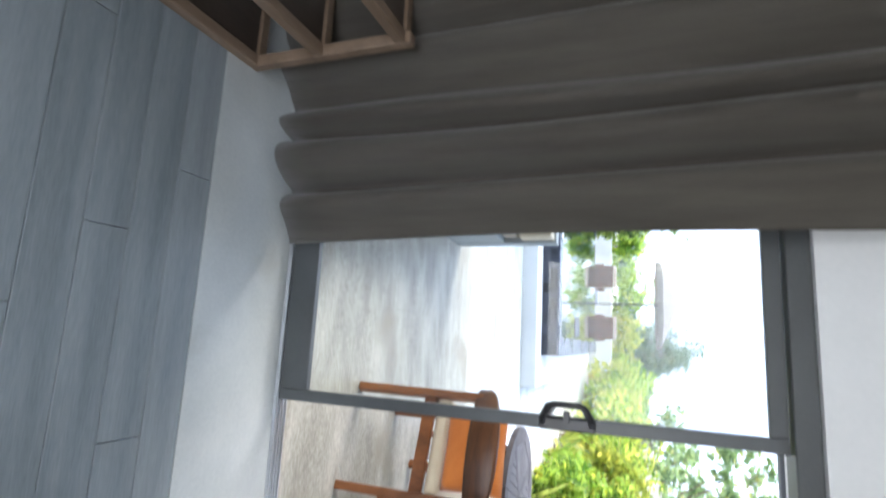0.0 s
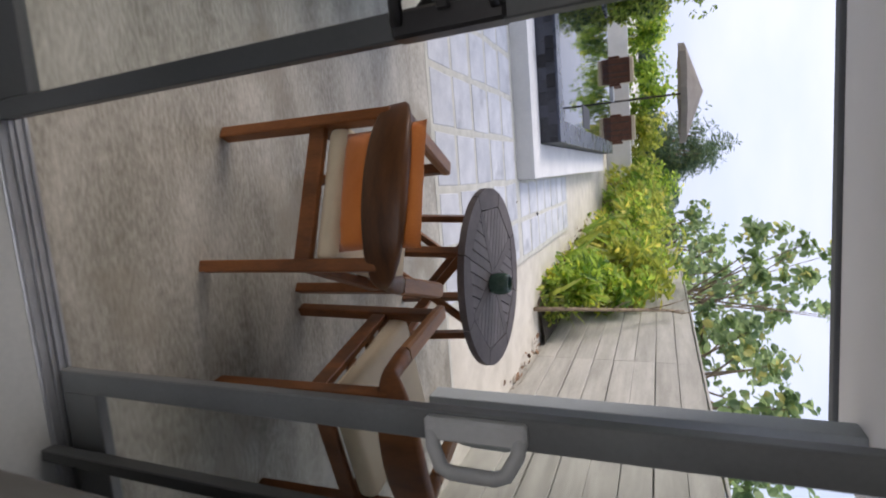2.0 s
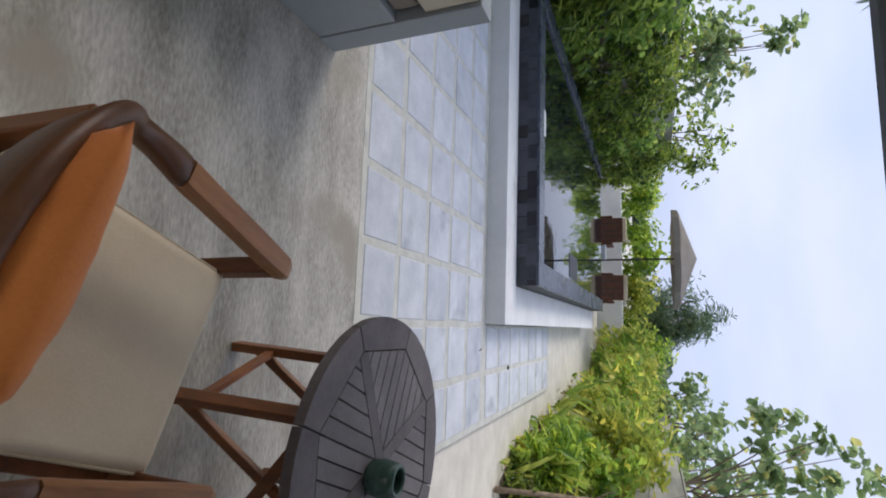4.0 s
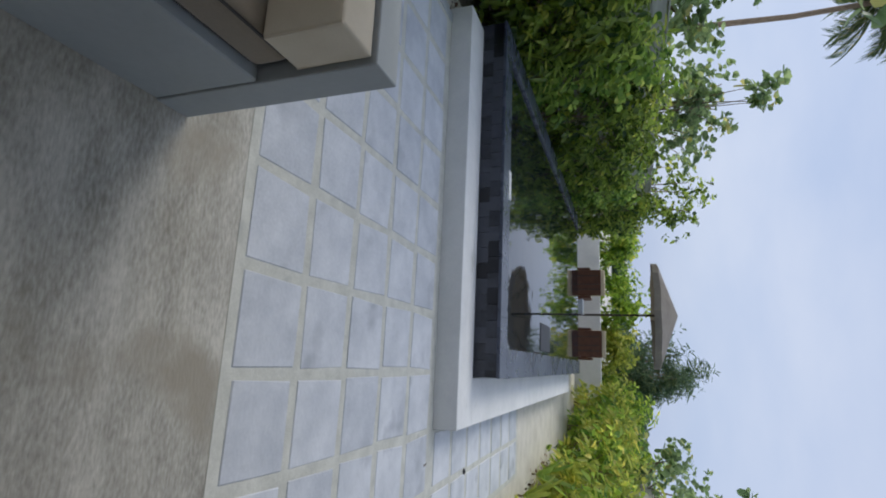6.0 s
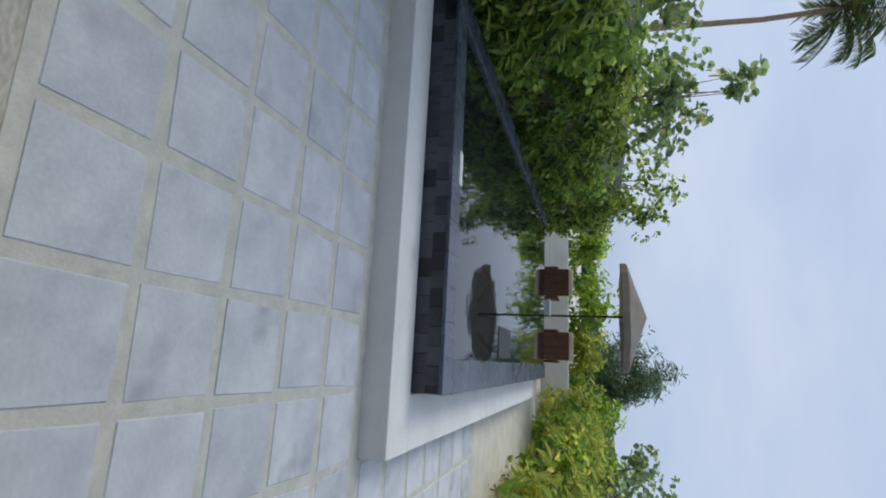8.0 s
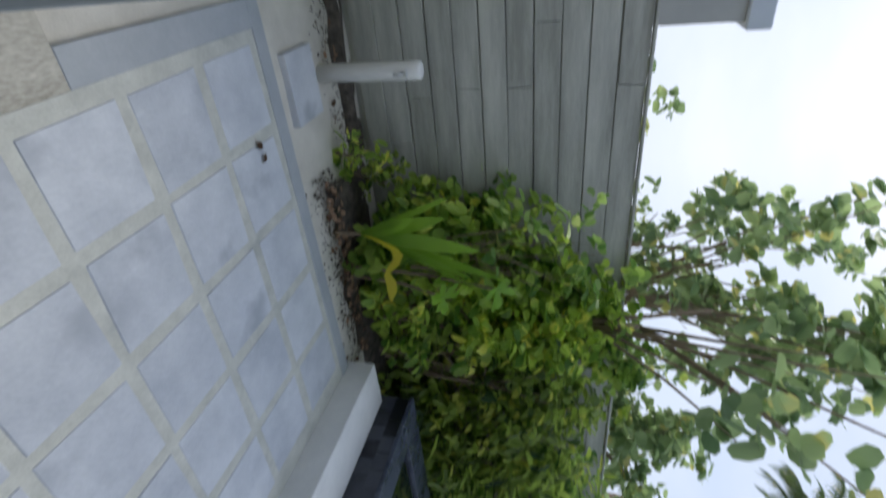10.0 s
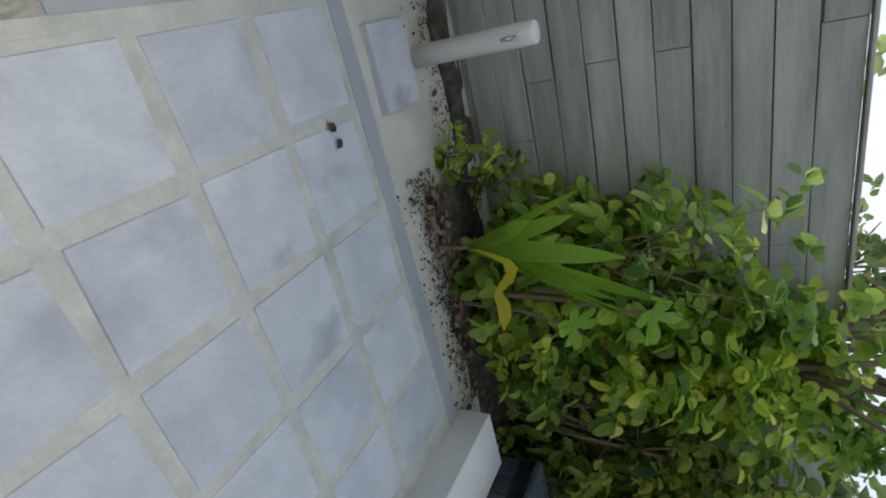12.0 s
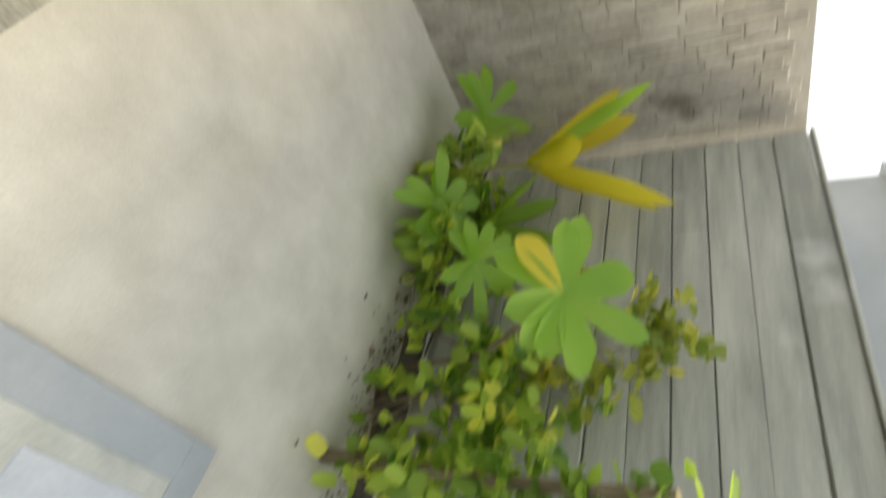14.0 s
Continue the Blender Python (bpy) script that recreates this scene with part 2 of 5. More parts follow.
CURTAINGREY = surf("grey_curtain_cloth", (0.085, 0.081, 0.069), (0.17, 0.162, 0.138), 2.0, 0.9, 0.4, 180, stretch=(5, 5, 0.5), sheen=0.3)
BLACKOUT = surf("charcoal_lining_cloth", (0.010, 0.009, 0.009), (0.022, 0.021, 0.021), 2.0, 0.9, 0.3, 180)
FLOORWOOD = surf("grey_stained_floorboard", (0.16, 0.185, 0.20), (0.29, 0.32, 0.335), 1.4, 0.42, 0.5, 30, stretch=(0.6, 7, 7), vary=0.3, speck=0.5)
RACKWOOD = surf("pale_rack_wood", (0.13, 0.085, 0.052), (0.24, 0.17, 0.115), 2.0, 0.5, 0.3, 40, stretch=(6, 0.8, 6))
RACKDARK = surf("dark_shelf_wood", (0.03, 0.021, 0.016), (0.065, 0.047, 0.035), 2.0, 0.5, 0.3, 40, stretch=(6, 0.8, 6))
PLASTIC = surf("white_plastic", (0.72, 0.72, 0.69), (0.82, 0.82, 0.79), 5.0, 0.4, 0.1)
BARK = surf("grey_brown_bark", (0.12, 0.085, 0.055), (0.32, 0.25, 0.17), 6.0, 0.9, 1.0, 40, stretch=(3, 3, 0.7))
CUTWOOD = surf("fresh_cut_wood", (0.5, 0.36, 0.2), (0.66, 0.5, 0.3), 9.0, 0.8, 0.4)
DRYLEAF = surf("dry_fallen_leaf", (0.10, 0.055, 0.03), (0.30, 0.19, 0.12), 9.0, 0.85, 0.5, island=0.8)
CRUMB = surf("dark_litter_crumb", (0.012, 0.01, 0.008), (0.10, 0.075, 0.055), 9.0, 0.95, 0.5, island=0.8)
CANOPY = surf("faded_umbrella_cloth", (0.32, 0.29, 0.25), (0.42, 0.385, 0.33), 3.0, 0.9, 0.3, 90)
REDWOOD = surf("red_brown_rattan", (0.075, 0.026, 0.014), (0.16, 0.062, 0.032), 8.0, 0.6, 0.5, 90)
ROOFGREY = surf("neighbour_grey_render", (0.28, 0.29, 0.285), (0.36, 0.37, 0.365), 1.0, 0.8, 0.2)
FASCIA = surf("neighbour_blue_grey_fascia", (0.36, 0.40, 0.45), (0.44, 0.48, 0.53), 1.0, 0.6, 0.2)
SOFFIT = surf("white_soffit", (0.78, 0.78, 0.78), (0.84, 0.84, 0.84), 1.0, 0.8, 0.1)
BANDGREY = surf("dark_roof_edge", (0.10, 0.11, 0.125), (0.15, 0.16, 0.175), 1.5, 0.6, 0.1)
L_DARK = leaf_mat("dark_hedge_leaf", (0.026, 0.066, 0.014), (0.32, 0.42, 0.08), (0.44, 0.46, 0.09))
# paled and greyed: the haze of glare over the trees is in this colour
L_ROUND = leaf_mat("hazed_round_leaf", (0.10, 0.165, 0.075), (0.31, 0.40, 0.18), (0.46, 0.43, 0.15))
L_BRIGHT = leaf_mat("bright_shrub_leaf", (0.075, 0.17, 0.025), (0.42, 0.54, 0.09), (0.66, 0.64, 0.12))
L_MID = leaf_mat("green_shrub_leaf", (0.075, 0.165, 0.035), (0.40, 0.54, 0.12), (0.60, 0.64, 0.16))
L_PALE = leaf_mat("pale_round_leaf", (0.08, 0.17, 0.035), (0.29, 0.41, 0.12), (0.46, 0.54, 0.18))
L_GLOSSY = leaf_mat("glossy_rosette_leaf", (0.15, 0.31, 0.03), (0.34, 0.52, 0.06), (0.58, 0.60, 0.08))
L_YELLOW = leaf_mat("yellow_croton_leaf", (0.16, 0.23, 0.04), (0.44, 0.45, 0.09), (0.62, 0.56, 0.12))
L_GREY = leaf_mat("grey_green_tree_leaf", (0.05, 0.09, 0.05), (0.13, 0.19, 0.10), (0.2, 0.24, 0.1))
L_PALM = leaf_mat("palm_leaflet", (0.03, 0.06, 0.025), (0.11, 0.16, 0.06), (0.26, 0.24, 0.08))
L_LILY = leaf_mat("broad_lily_leaf", (0.12, 0.24, 0.02), (0.32, 0.48, 0.06), (0.50, 0.55, 0.06))
L_GOLD = leaf_mat("yellowed_leaf", (0.50, 0.42, 0.03), (0.62, 0.52, 0.06))


# ---- building helpers ----
def mesh_of(name, bm, material, smooth=False):
    me = bpy.data.meshes.new(name)
    bm.normal_update()
    bm.to_mesh(me)
    bm.free()
    me.materials.append(material)
    if smooth:
        me.polygons.foreach_set("use_smooth", [True] * len(me.polygons))
    return me


def part(name, bm, material, parent=None, label="", smooth=False):
    ob = new(name, mesh_of(name, bm, material, smooth))
    if parent is not None:
        ob.parent = parent
    return tagged(ob, label)


def thing(name, label, category, group="", m=None, kind=""):
    ob = new(name)
    ob.empty_display_size = 0.1
    if m is not None:
        ob.matrix_world = m
    return tagged(ob, label, category, group, kind)


def box(x0, x1, y0, y1, z0, z1, bevel=0.0, bm=None, segments=1, turn=None):
    bm = bm or bmesh.new()
    c = Matrix.Translation(((x0 + x1) / 2, (y0 + y1) / 2, (z0 + z1) / 2))
    if turn is not None:
        c = c @ turn
    vs = bmesh.ops.create_cube(bm, size=1, matrix=c @ Matrix.Diagonal((x1 - x0, y1 - y0, z1 - z0, 1)))["verts"]
    if bevel:
        es = list({e for v in vs for e in v.link_edges})
        bmesh.ops.bevel(bm, geom=es, offset=bevel, segments=segments, affect="EDGES", profile=0.5)
    return bm


def beam(a, b, w, h, bevel=0.0, bm=None, up=(0, 0, 1)):
    """A bar from a to b, w wide and h deep."""
    bm = bm or bmesh.new()
    a, b = Vector(a), Vector(b)
    d = b - a
    z = d.normalized()
    x = z.cross(Vector(up))
    x = Vector((1, 0, 0)) if x.length < 1e-4 else x.normalized()
    y = z.cross(x)
    m = Matrix((x, y, z)).transposed().to_4x4()
    m.translation = (a + b) / 2
    vs = bmesh.ops.create_cube(bm, size=1, matrix=m @ Matrix.Diagonal((w, h, d.length, 1)))["verts"]
    if bevel:
        bmesh.ops.bevel(bm, geom=list({e for v in vs for e in v.link_edges}), offset=bevel, segments=2, affect="EDGES", profile=0.5)
    return bm


def tube(points, radii, sides=8, bm=None, caps=True):
    """A tapered, bent round bar."""
    bm = bm or bmesh.new()
    pts = [Vector(p) for p in points]
    rings = []
    for i, p in enumerate(pts):
        d = (pts[min(i + 1, len(pts) - 1)] - pts[max(i - 1, 0)]).normalized()
        x = d.cross(Vector((0.3, 0.9, 0.1))).normalized()
        y = d.cross(x)
        rings.append([bm.verts.new(p + (x * math.cos(a) + y * math.sin(a)) * radii[i]) for a in (2 * math.pi * k / sides for k in range(sides))])
    for r, s in zip(rings, rings[1:]):
        for k in range(sides):
            bm.faces.new((r[k], r[(k + 1) % sides], s[(k + 1) % sides], s[k]))
    if caps:
        bm.faces.new(rings[0][::-1])
        bm.faces.new(rings[-1])
    return bm


def lathe(profile, sides=24, bm=None):
    bm = bm or bmesh.new()
    rings = [[bm.verts.new((r * math.cos(2 * math.pi * k / sides), r * math.sin(2 * math.pi * k / sides), z)) for k in range(sides)] for r, z in profile]
    for a, b in zip(rings, rings[1:]):
        for k in range(sides):
            bm.faces.new((a[k], a[(k + 1) % sides], b[(k + 1) % sides], b[k]))
    bm.faces.new(rings[0][::-1])
    bm.faces.new(rings[-1])
    return bm


def cushion(w, d, h, puff=0.35, n=10, seed=0, square=0.5):
    """A stuffed cushion, its bottom at z 0: full in the middle, thin at its seams, slightly uneven."""
    bm = bmesh.new()
    rnd = random.Random(seed)
    grid = {}
    for side in (1, -1):
        for i in range(n + 1):
            for j in range(n + 1):
                u, v = 2 * i / n - 1, 2 * j / n - 1
                edge = (1 - abs(u) ** 2.2) * (1 - abs(v) ** 2.2)
                if edge < 1e-6 and side < 0:
                    grid[side, i, j] = grid[1, i, j]
                    continue
                t = (1 - puff) + puff * edge ** square if edge > 1e-6 else (1 - puff)
                pinch = 1 - 0.035 * (1 - abs(u * v)) * (1 if edge < 0.35 else 0.2)
                z = h / 2 + side * h / 2 * (edge ** 0.35 if edge > 1e-6 else 0.0) * t + rnd.uniform(-1, 1) * 0.02 * h
                grid[side, i, j] = bm.verts.new((u * w / 2 * pinch, v * d / 2 * pinch, z))
    for side in (1, -1):
        for i in range(n):
            for j in range(n):
                q = [grid[side, i, j], grid[side, i + 1, j], grid[side, i + 1, j + 1], grid[side, i, j + 1]]
                bm.faces.new(q if side > 0 else q[::-1])
    return bm


def raw(name, verts, faces, material, parent=None, label="", smooth=False, kind=""):
    me = bpy.data.meshes.new(name)
    me.from_pydata(verts, [], faces)
    me.materials.append(material)
    if smooth:
        me.polygons.foreach_set("use_smooth", [True] * len(me.polygons))
    ob = new(name, me)
    if parent is not None:
        ob.parent = parent
    return tagged(ob, label, kind=kind)


def foliage(name, P, D, length, width, material, parent, rng, label="", droop=0.25, round_=0.5):
    """Many folded leaves: roots P, ways D; length and width in metres, varied."""
    n = len(P)
    D = D / (np.linalg.norm(D, axis=1, keepdims=True) + 1e-9)
    S = np.cross(D, rng.normal(size=(n, 3)) * 0.45 + [0, 0, 1.0])
    S /= np.linalg.norm(S, axis=1, keepdims=True) + 1e-9
    N = np.cross(S, D)
    L = length * rng.uniform(0.5, 1.25, (n, 1))
    W = width * rng.uniform(0.7, 1.2, (n, 1)) / 2
    fold = 0.25 * W
    down = np.array([[0, 0, -1.0]]) * droop * L
    a, b, c = 0.22 - 0.10 * round_, 0.52, 0.80 + 0.09 * round_
    wa, wc = 0.62 + 0.16 * round_, 0.52 + 0.26 * round_
    V = np.stack([P, P + D * L * a - S * W * wa + N * fold * 0.6, P + D * L * b - S * W + N * fold + down * 0.3, P + D * L * c - S * W * wc + N * fold * 0.6 + down * 0.7, P + D * L + down,
                  P + D * L * c + S * W * wc + N * fold * 0.6 + down * 0.7, P + D * L * b + S * W + N * fold + down * 0.3, P + D * L * a + S * W * wa + N * fold * 0.6], 1).reshape(-1, 3)
    base = (np.arange(n) * 8)[:, None]
    F = np.concatenate([base + [0, 4, 3, 2, 1], base + [0, 7, 6, 5, 4]], 0)
    return raw(name, V.tolist(), F.tolist(), material, parent, label, kind="stuff")


def shrub(name, label, category, x, y, w, d, h, z0=0.0, n=1500, leaf=(0.09, 0.06), material=None, seed=1, clumps=26, low=0.0, group="", stems=5,
          round_=0.5, spread=0.17, trunk=0.018, lean=(0, 0), rise=0.0):
    """A shrub or small tree: bent stems, and leaves in uneven clumps inside an ellipsoid over the ground."""
    rng = np.random.default_rng(seed)
    t = thing(name, label, category, group, pose(x, y, z0))
    q = rng.normal(size=(clumps, 3))
    q /= np.linalg.norm(q, axis=1, keepdims=True)
    q *= rng.uniform(0.35, 1.0, (clumps, 1)) ** 0.5
    C = q * [w / 2, d / 2, (h - low) / 2] + [lean[0], lean[1], (h + low) / 2]
    C[:, 2] = np.maximum(C[:, 2], 0.08)
    bm = bmesh.new()
    for k in range(stems):
        c = C[k % clumps]
        r0 = trunk * rng.uniform(0.7, 1.2)
        b0 = Vector((rng.uniform(-0.12, 0.12) * w, rng.uniform(-0.12, 0.12) * d, 0))
        mid = Vector(c) * 0.5 + Vector((rng.uniform(-0.1, 0.1), rng.uniform(-0.1, 0.1), 0.12))
        if low > 1.2:               # a tree forks near the foot of its crown
            mid = Vector((lean[0] * 0.5 + 0.10 * k - 0.05 * stems, lean[1] * 0.5 + rng.uniform(-0.12, 0.12), low * 0.95 + 0.12 * k))
        tube([b0, (b0 + mid) / 2 + Vector((rng.uniform(-0.04, 0.04), 0, 0)), mid, Vector(c)], [r0, r0 * 0.85, r0 * 0.6, r0 * 0.25], 6, bm)
        for j in range(3):
            e = C[(k * 3 + j + stems) % clumps]
            tube([mid, (mid + Vector(e)) / 2 + Vector((0, 0, 0.05)), Vector(e)], [r0 * 0.5, r0 * 0.35, r0 * 0.15], 5, bm)
    part("trunk", bm, BARK, t)
    # leaves stand in sprays of six round a twig's end
    q = max(n // 6, 1)
    pick = rng.integers(0, clumps, q)
    off = rng.normal(size=(q, 3)).clip(-1.9, 1.9) * spread * np.array([w, d, h - low]).clip(0.3, 1.6)
    T = C[pick] + off
    T[:, 2] = np.maximum(T[:, 2], 0.05 + rng.uniform(0, 0.1, q))
    A = (off + 0.5 * (T - [lean[0], lean[1], (h + low) / 2])) * [1, 1, 0.5] + rng.normal(size=(q, 3)) * 0.15
    A = A / (np.linalg.norm(A, axis=1, keepdims=True) + 1e-9) + [0, 0, 0.35 + rise]
    A /= np.linalg.norm(A, axis=1, keepdims=True)
    A6 = np.repeat(A, 6, 0)
    R = rng.normal(size=(q * 6, 3))
    R -= A6 * (R * A6).sum(1, keepdims=True)
    R /= np.linalg.norm(R, axis=1, keepdims=True) + 1e-9
    P = np.repeat(T, 6, 0) - A6 * rng.uniform(0, 1.2, (q * 6, 1)) * leaf[0] + R * 0.12 * leaf[0]
    P[:, 2] = np.maximum(P[:, 2], 0.02)
    D = A6 * rng.uniform(0.15, 0.9, (q * 6, 1)) + R
    foliage("crown", P, D, leaf[0], leaf[1], material or L_DARK, t, rng, round_=round_)
    return t


def rosette(name, label, x, y, z0, n, length, width, material, seed, stem=0.2, rise=0.5, group="", gold=0, curl=0.45, out_=0.8, face=None, tilt=(0, 0), root=(0, 0), full=0.5, fan=1.6):
    """A plant of long arching blades from one root."""
    rng = random.Random(seed)
    turn = Euler((radians(tilt[0]), radians(tilt[1]), 0)).to_matrix()
    t = thing(name, label, "plant", group, pose(x, y, z0))
    if stem:
        part("stem", tube([(root[0], root[1], -0.02), (root[0] * 0.7 + 0.01, root[1] * 0.7, stem * 0.55), (0.0, 0.0, stem)], [0.016, 0.014, 0.01], 6), BARK, t)
    for k in range(n):
        a = (2 * math.pi * k / n if face is None else radians(face) + fan * (k / max(n - 1, 1) - 0.5)) + rng.uniform(-0.3, 0.3)
        ln, up = length * rng.uniform(0.7, 1.15), rise * rng.uniform(0.6, 1.4)
        out = Vector((math.cos(a), math.sin(a), 0))
        side = Vector((-math.sin(a), math.cos(a), 0))
        side = turn @ side
        lift = turn @ Vector((0, 0, 1))
        bm = bmesh.new()
        rows = []
        for i in range(9):
            s = i / 8
            p = Vector((0, 0, stem)) + turn @ (out * (ln * out_ * s) + Vector((0, 0, ln * (up * s - curl * s * s))))
            wd = width * (0.22 + 0.78 * math.sin(math.pi / 2 * s / full) if s < full else max(1 - ((s - full) / (1 - full)) ** 2.2, 0.0)) * 0.5 + 0.002
            rows.append([bm.verts.new(p - side * wd + lift * (wd * 0.25) + out * (wd * 0.35)), bm.verts.new(p), bm.verts.new(p + side * wd + lift * (wd * 0.25) + out * (wd * 0.35))])
        for r, q in zip(rows, rows[1:]):
            bm.faces.new((r[0], r[1], q[1], q[0]))
            bm.faces.new((r[1], r[2], q[2], q[1]))
        part("leaf", bm, L_GOLD if k >= n - gold else material, t, smooth=True)
    return t


# ---- ground and paving beds ----
bm = bmesh.new()
bmesh.ops.create_grid(bm, x_segments=1, y_segments=1, size=1, matrix=pose(0, 0, -0.06) @ Matrix.Diagonal((900, 900, 1, 1)))
tagged(part("ground", bm, SAND), "pale coral sand around the terrace and pool", "ground", kind="structure")

tagged(part("floor_terrace", box(-1.3, 3.4, -2.915, -0.05, -0.2, 0.0), CONCRETE), "worn grey polished concrete terrace floor", "floor", kind="structure")
tagged(part("floor_threshold", box(-1.2, 4.2, -3.53, -3.0, -0.2, 0.0), THRESH), "pale painted concrete strip inside the sliding doors", "floor", kind="structure")
patio = tagged(part("pavement", box(-2.53, 2.53, -0.05, 2.62, -0.2, -0.005), GROUT), "square limestone tiles in wide sandy mortar joints", "pavement", kind="structure")
path_bed = tagged(part("pavement_path", box(1.5, 2.53, 2.62, 6.32, -0.2, -0.006), GROUT), "limestone slabs in sandy mortar beside the raised pool", "pavement", kind="structure")
tagged(part("trim_border", box(-2.64, -2.53, -0.2, 2.75, -0.2, 0.004, 0.003), BORDER), "smooth grey cement edging of the tiled patio", "trim", kind="structure")
tagged(part("trim_border_front", box(-2.53, -1.3, -0.2, -0.05, -0.2, 0.004, 0.003), BORDER), "smooth grey cement edging of the tiled patio", "trim", kind="structure")
tagged(part("trim_edge", box(-1.3, 3.4, -0.05, 0.0, -0.15, 0.003, 0.002), GROUT), "pale mortar seam along the terrace edge", "trim", kind="structure")

# uneven sand between paving and fence
bm = bmesh.new()
cells = {}
for i in range(81):
    for j in range(61):
        x, y = -5.2 + i * 0.062, -3.3 + j * 0.3
        z = -0.028 + 0.016 * noise.noise(Vector((x * 2.1, y * 2.1, 0))) + 0.008 * noise.noise(Vector((x * 8, y * 8, 3)))
        cells[i, j] = bm.verts.new((x, y, min(z, -0.016)))
for i in range(80):
    for j in range(60):
        bm.faces.new((cells[i, j], cells[i + 1, j], cells[i + 1, j + 1], cells[i, j + 1]))
tagged(part("ground_sand", bm, SAND, smooth=True), "uneven pale sand beside the fence", "ground", kind="structure")


def soil_bed(name, x0, x1, y0, y1, seed):
    rnd = random.Random(seed)
    bm = bmesh.new()
    nx, ny = 10, max(6, int((y1 - y0) / 0.18))
    g = {}
    for i in range(nx + 1):
        for j in range(ny + 1):
            u = i / nx
            wob = 0.16 * noise.noise(Vector((seed, j * 0.45, 0))) + 0.09 * noise.noise(Vector((seed, j * 1.7, 5)))
            x = x0 + (x1 - x0) * u + wob * u
            z = -0.03 + 0.055 * math.sin(math.pi * min(1, (1 - u) * 1.4)) + rnd.uniform(-0.008, 0.01)
            g[i, j] = bm.verts.new((x, y0 + (y1 - y0) * j / ny, z if u < 0.99 else -0.055))
    for i in range(nx):
        for j in range(ny):
            bm.faces.new((g[i, j], g[i + 1, j], g[i + 1, j + 1], g[i, j + 1]))
    return tagged(part(name, bm, SOIL, smooth=True), "leaf-strewn planting soil at the fence foot, darkened for shade", "ground", kind="structure")


soil_bed("ground_bed_left", -3.85, -2.92, 1.15, 13.5, 1)
soil_bed("ground_bed_fence", -3.85, -3.52, -3.1, 1.15, 2)
soil_bed("ground_bed_right", 4.9, 3.3, 3.5, 15.0, 3)

# ---- the villa: terrace roof, door wall, room ----
tagged(part("ceiling", box(-1.4, 3.5, -2.9, 0.06, 2.68, 2.88, 0.004), SOFFIT), "white plastered terrace soffit", "ceiling", kind="structure")
tagged(part("roof_edge", box(-1.45, 3.55, 0.062, 0.16, 2.65, 2.98, 0.006), BANDGREY), "dark grey roof edge over the terrace", "roof", kind="structure")
tagged(part("wall_lintel", box(-1.3, 4.3, -3.06, -2.9, 2.105, 2.9), WALLWHITE), "white wall over the sliding doors", "wall", kind="structure")
tagged(part("wall_left_of_door", box(-1.3, -0.05, -3.08, -2.915, -0.2, 2.105), WALLWHITE), "white wall beside the sliding doors", "wall", kind="structure")
tagged(part("wall_right_of_door", box(2.62, 4.3, -3.08, -2.915, -0.2, 2.105), WALLWHITE), "white wall beside the sliding doors", "wall", kind="structure")
tagged(part("wall_room_left", box(-1.45, -1.3, -7.35, -2.98, -0.2, 2.9), WALLWHITE), "white painted bedroom wall", "wall", kind="structure")
tagged(part("wall_room_right", box(4.3, 4.45, -7.35, -2.9, -0.2, 2.9), WALLWHITE), "white painted bedroom wall", "wall", kind="structure")
for wx0, wx1, wz0, wz1 in ((-1.45, -0.2, -0.2, 2.9), (3.2, 4.45, -0.2, 2.9), (-0.2, 3.2, -0.2, 0.5), (-0.2, 3.2, 2.2, 2.9)):
    tagged(part("wall_room_back", box(wx0, wx1, -7.35, -7.2, wz0, wz1), WALLWHITE), "white painted bedroom wall", "wall", kind="structure")
# unseen window, added only as an opening for the fill lamp
window = tagged(new("window_1"), "unseen window added in the bedroom's rear wall for fill light", "window", kind="structure")
for wx0, wx1, wz0, wz1 in ((-0.2, -0.14, 0.5, 2.2), (3.14, 3.2, 0.5, 2.2), (-0.14, 3.14, 0.5, 0.56), (-0.14, 3.14, 2.14, 2.2)):
    part("window_frame", box(wx0, wx1, -7.34, -7.3, wz0, wz1), ALU, window)
wp = part("pane", box(-0.14, 3.14, -7.324, -7.318, 0.56, 2.14), GLASS, window)
wp.visible_shadow = False
tagged(part("ceiling_room", box(-1.45, 4.45, -7.35, -2.9, 2.9, 3.05), WALLWHITE), "white bedroom ceiling", "ceiling", kind="structure")
room_floor = tagged(part("floor", box(-1.3, 4.3, -7.2, -3.53, -0.2, -0.0125), FLOORWOOD), "grey-stained timber plank bedroom floor", "floor", kind="structure")

# sliding door frame and two panels
dframe = tagged(new("door_1"), "grey aluminium sliding door frame with bare track", "door", kind="structure")
part("head", box(-0.05, 2.62, -3.03, -2.905, 2.03, 2.105, 0.004), ALU, dframe)
part("jamb", box(-0.05, 0.0, -3.03, -2.905, 0.0, 2.03, 0.004), ALU, dframe)
part("jamb", box(2.57, 2.62, -3.03, -2.905, 0.0, 2.03, 0.004), ALU, dframe)
part("mullion", box(2.09, 2.125, -3.03, -2.99, 0.0, 2.03, 0.003), ALU, dframe)
part("sill", box(-0.05, 2.62, -3.0, -2.915, -0.1, 0.005, 0.002), ALULIGHT, dframe, "bare aluminium bottom track")
for yy in (-2.99, -2.963, -2.945, -2.922):
    part("track_rail", box(0.0, 2.57, yy - 0.004, yy + 0.004, 0.005, 0.014), ALULIGHT, dframe)


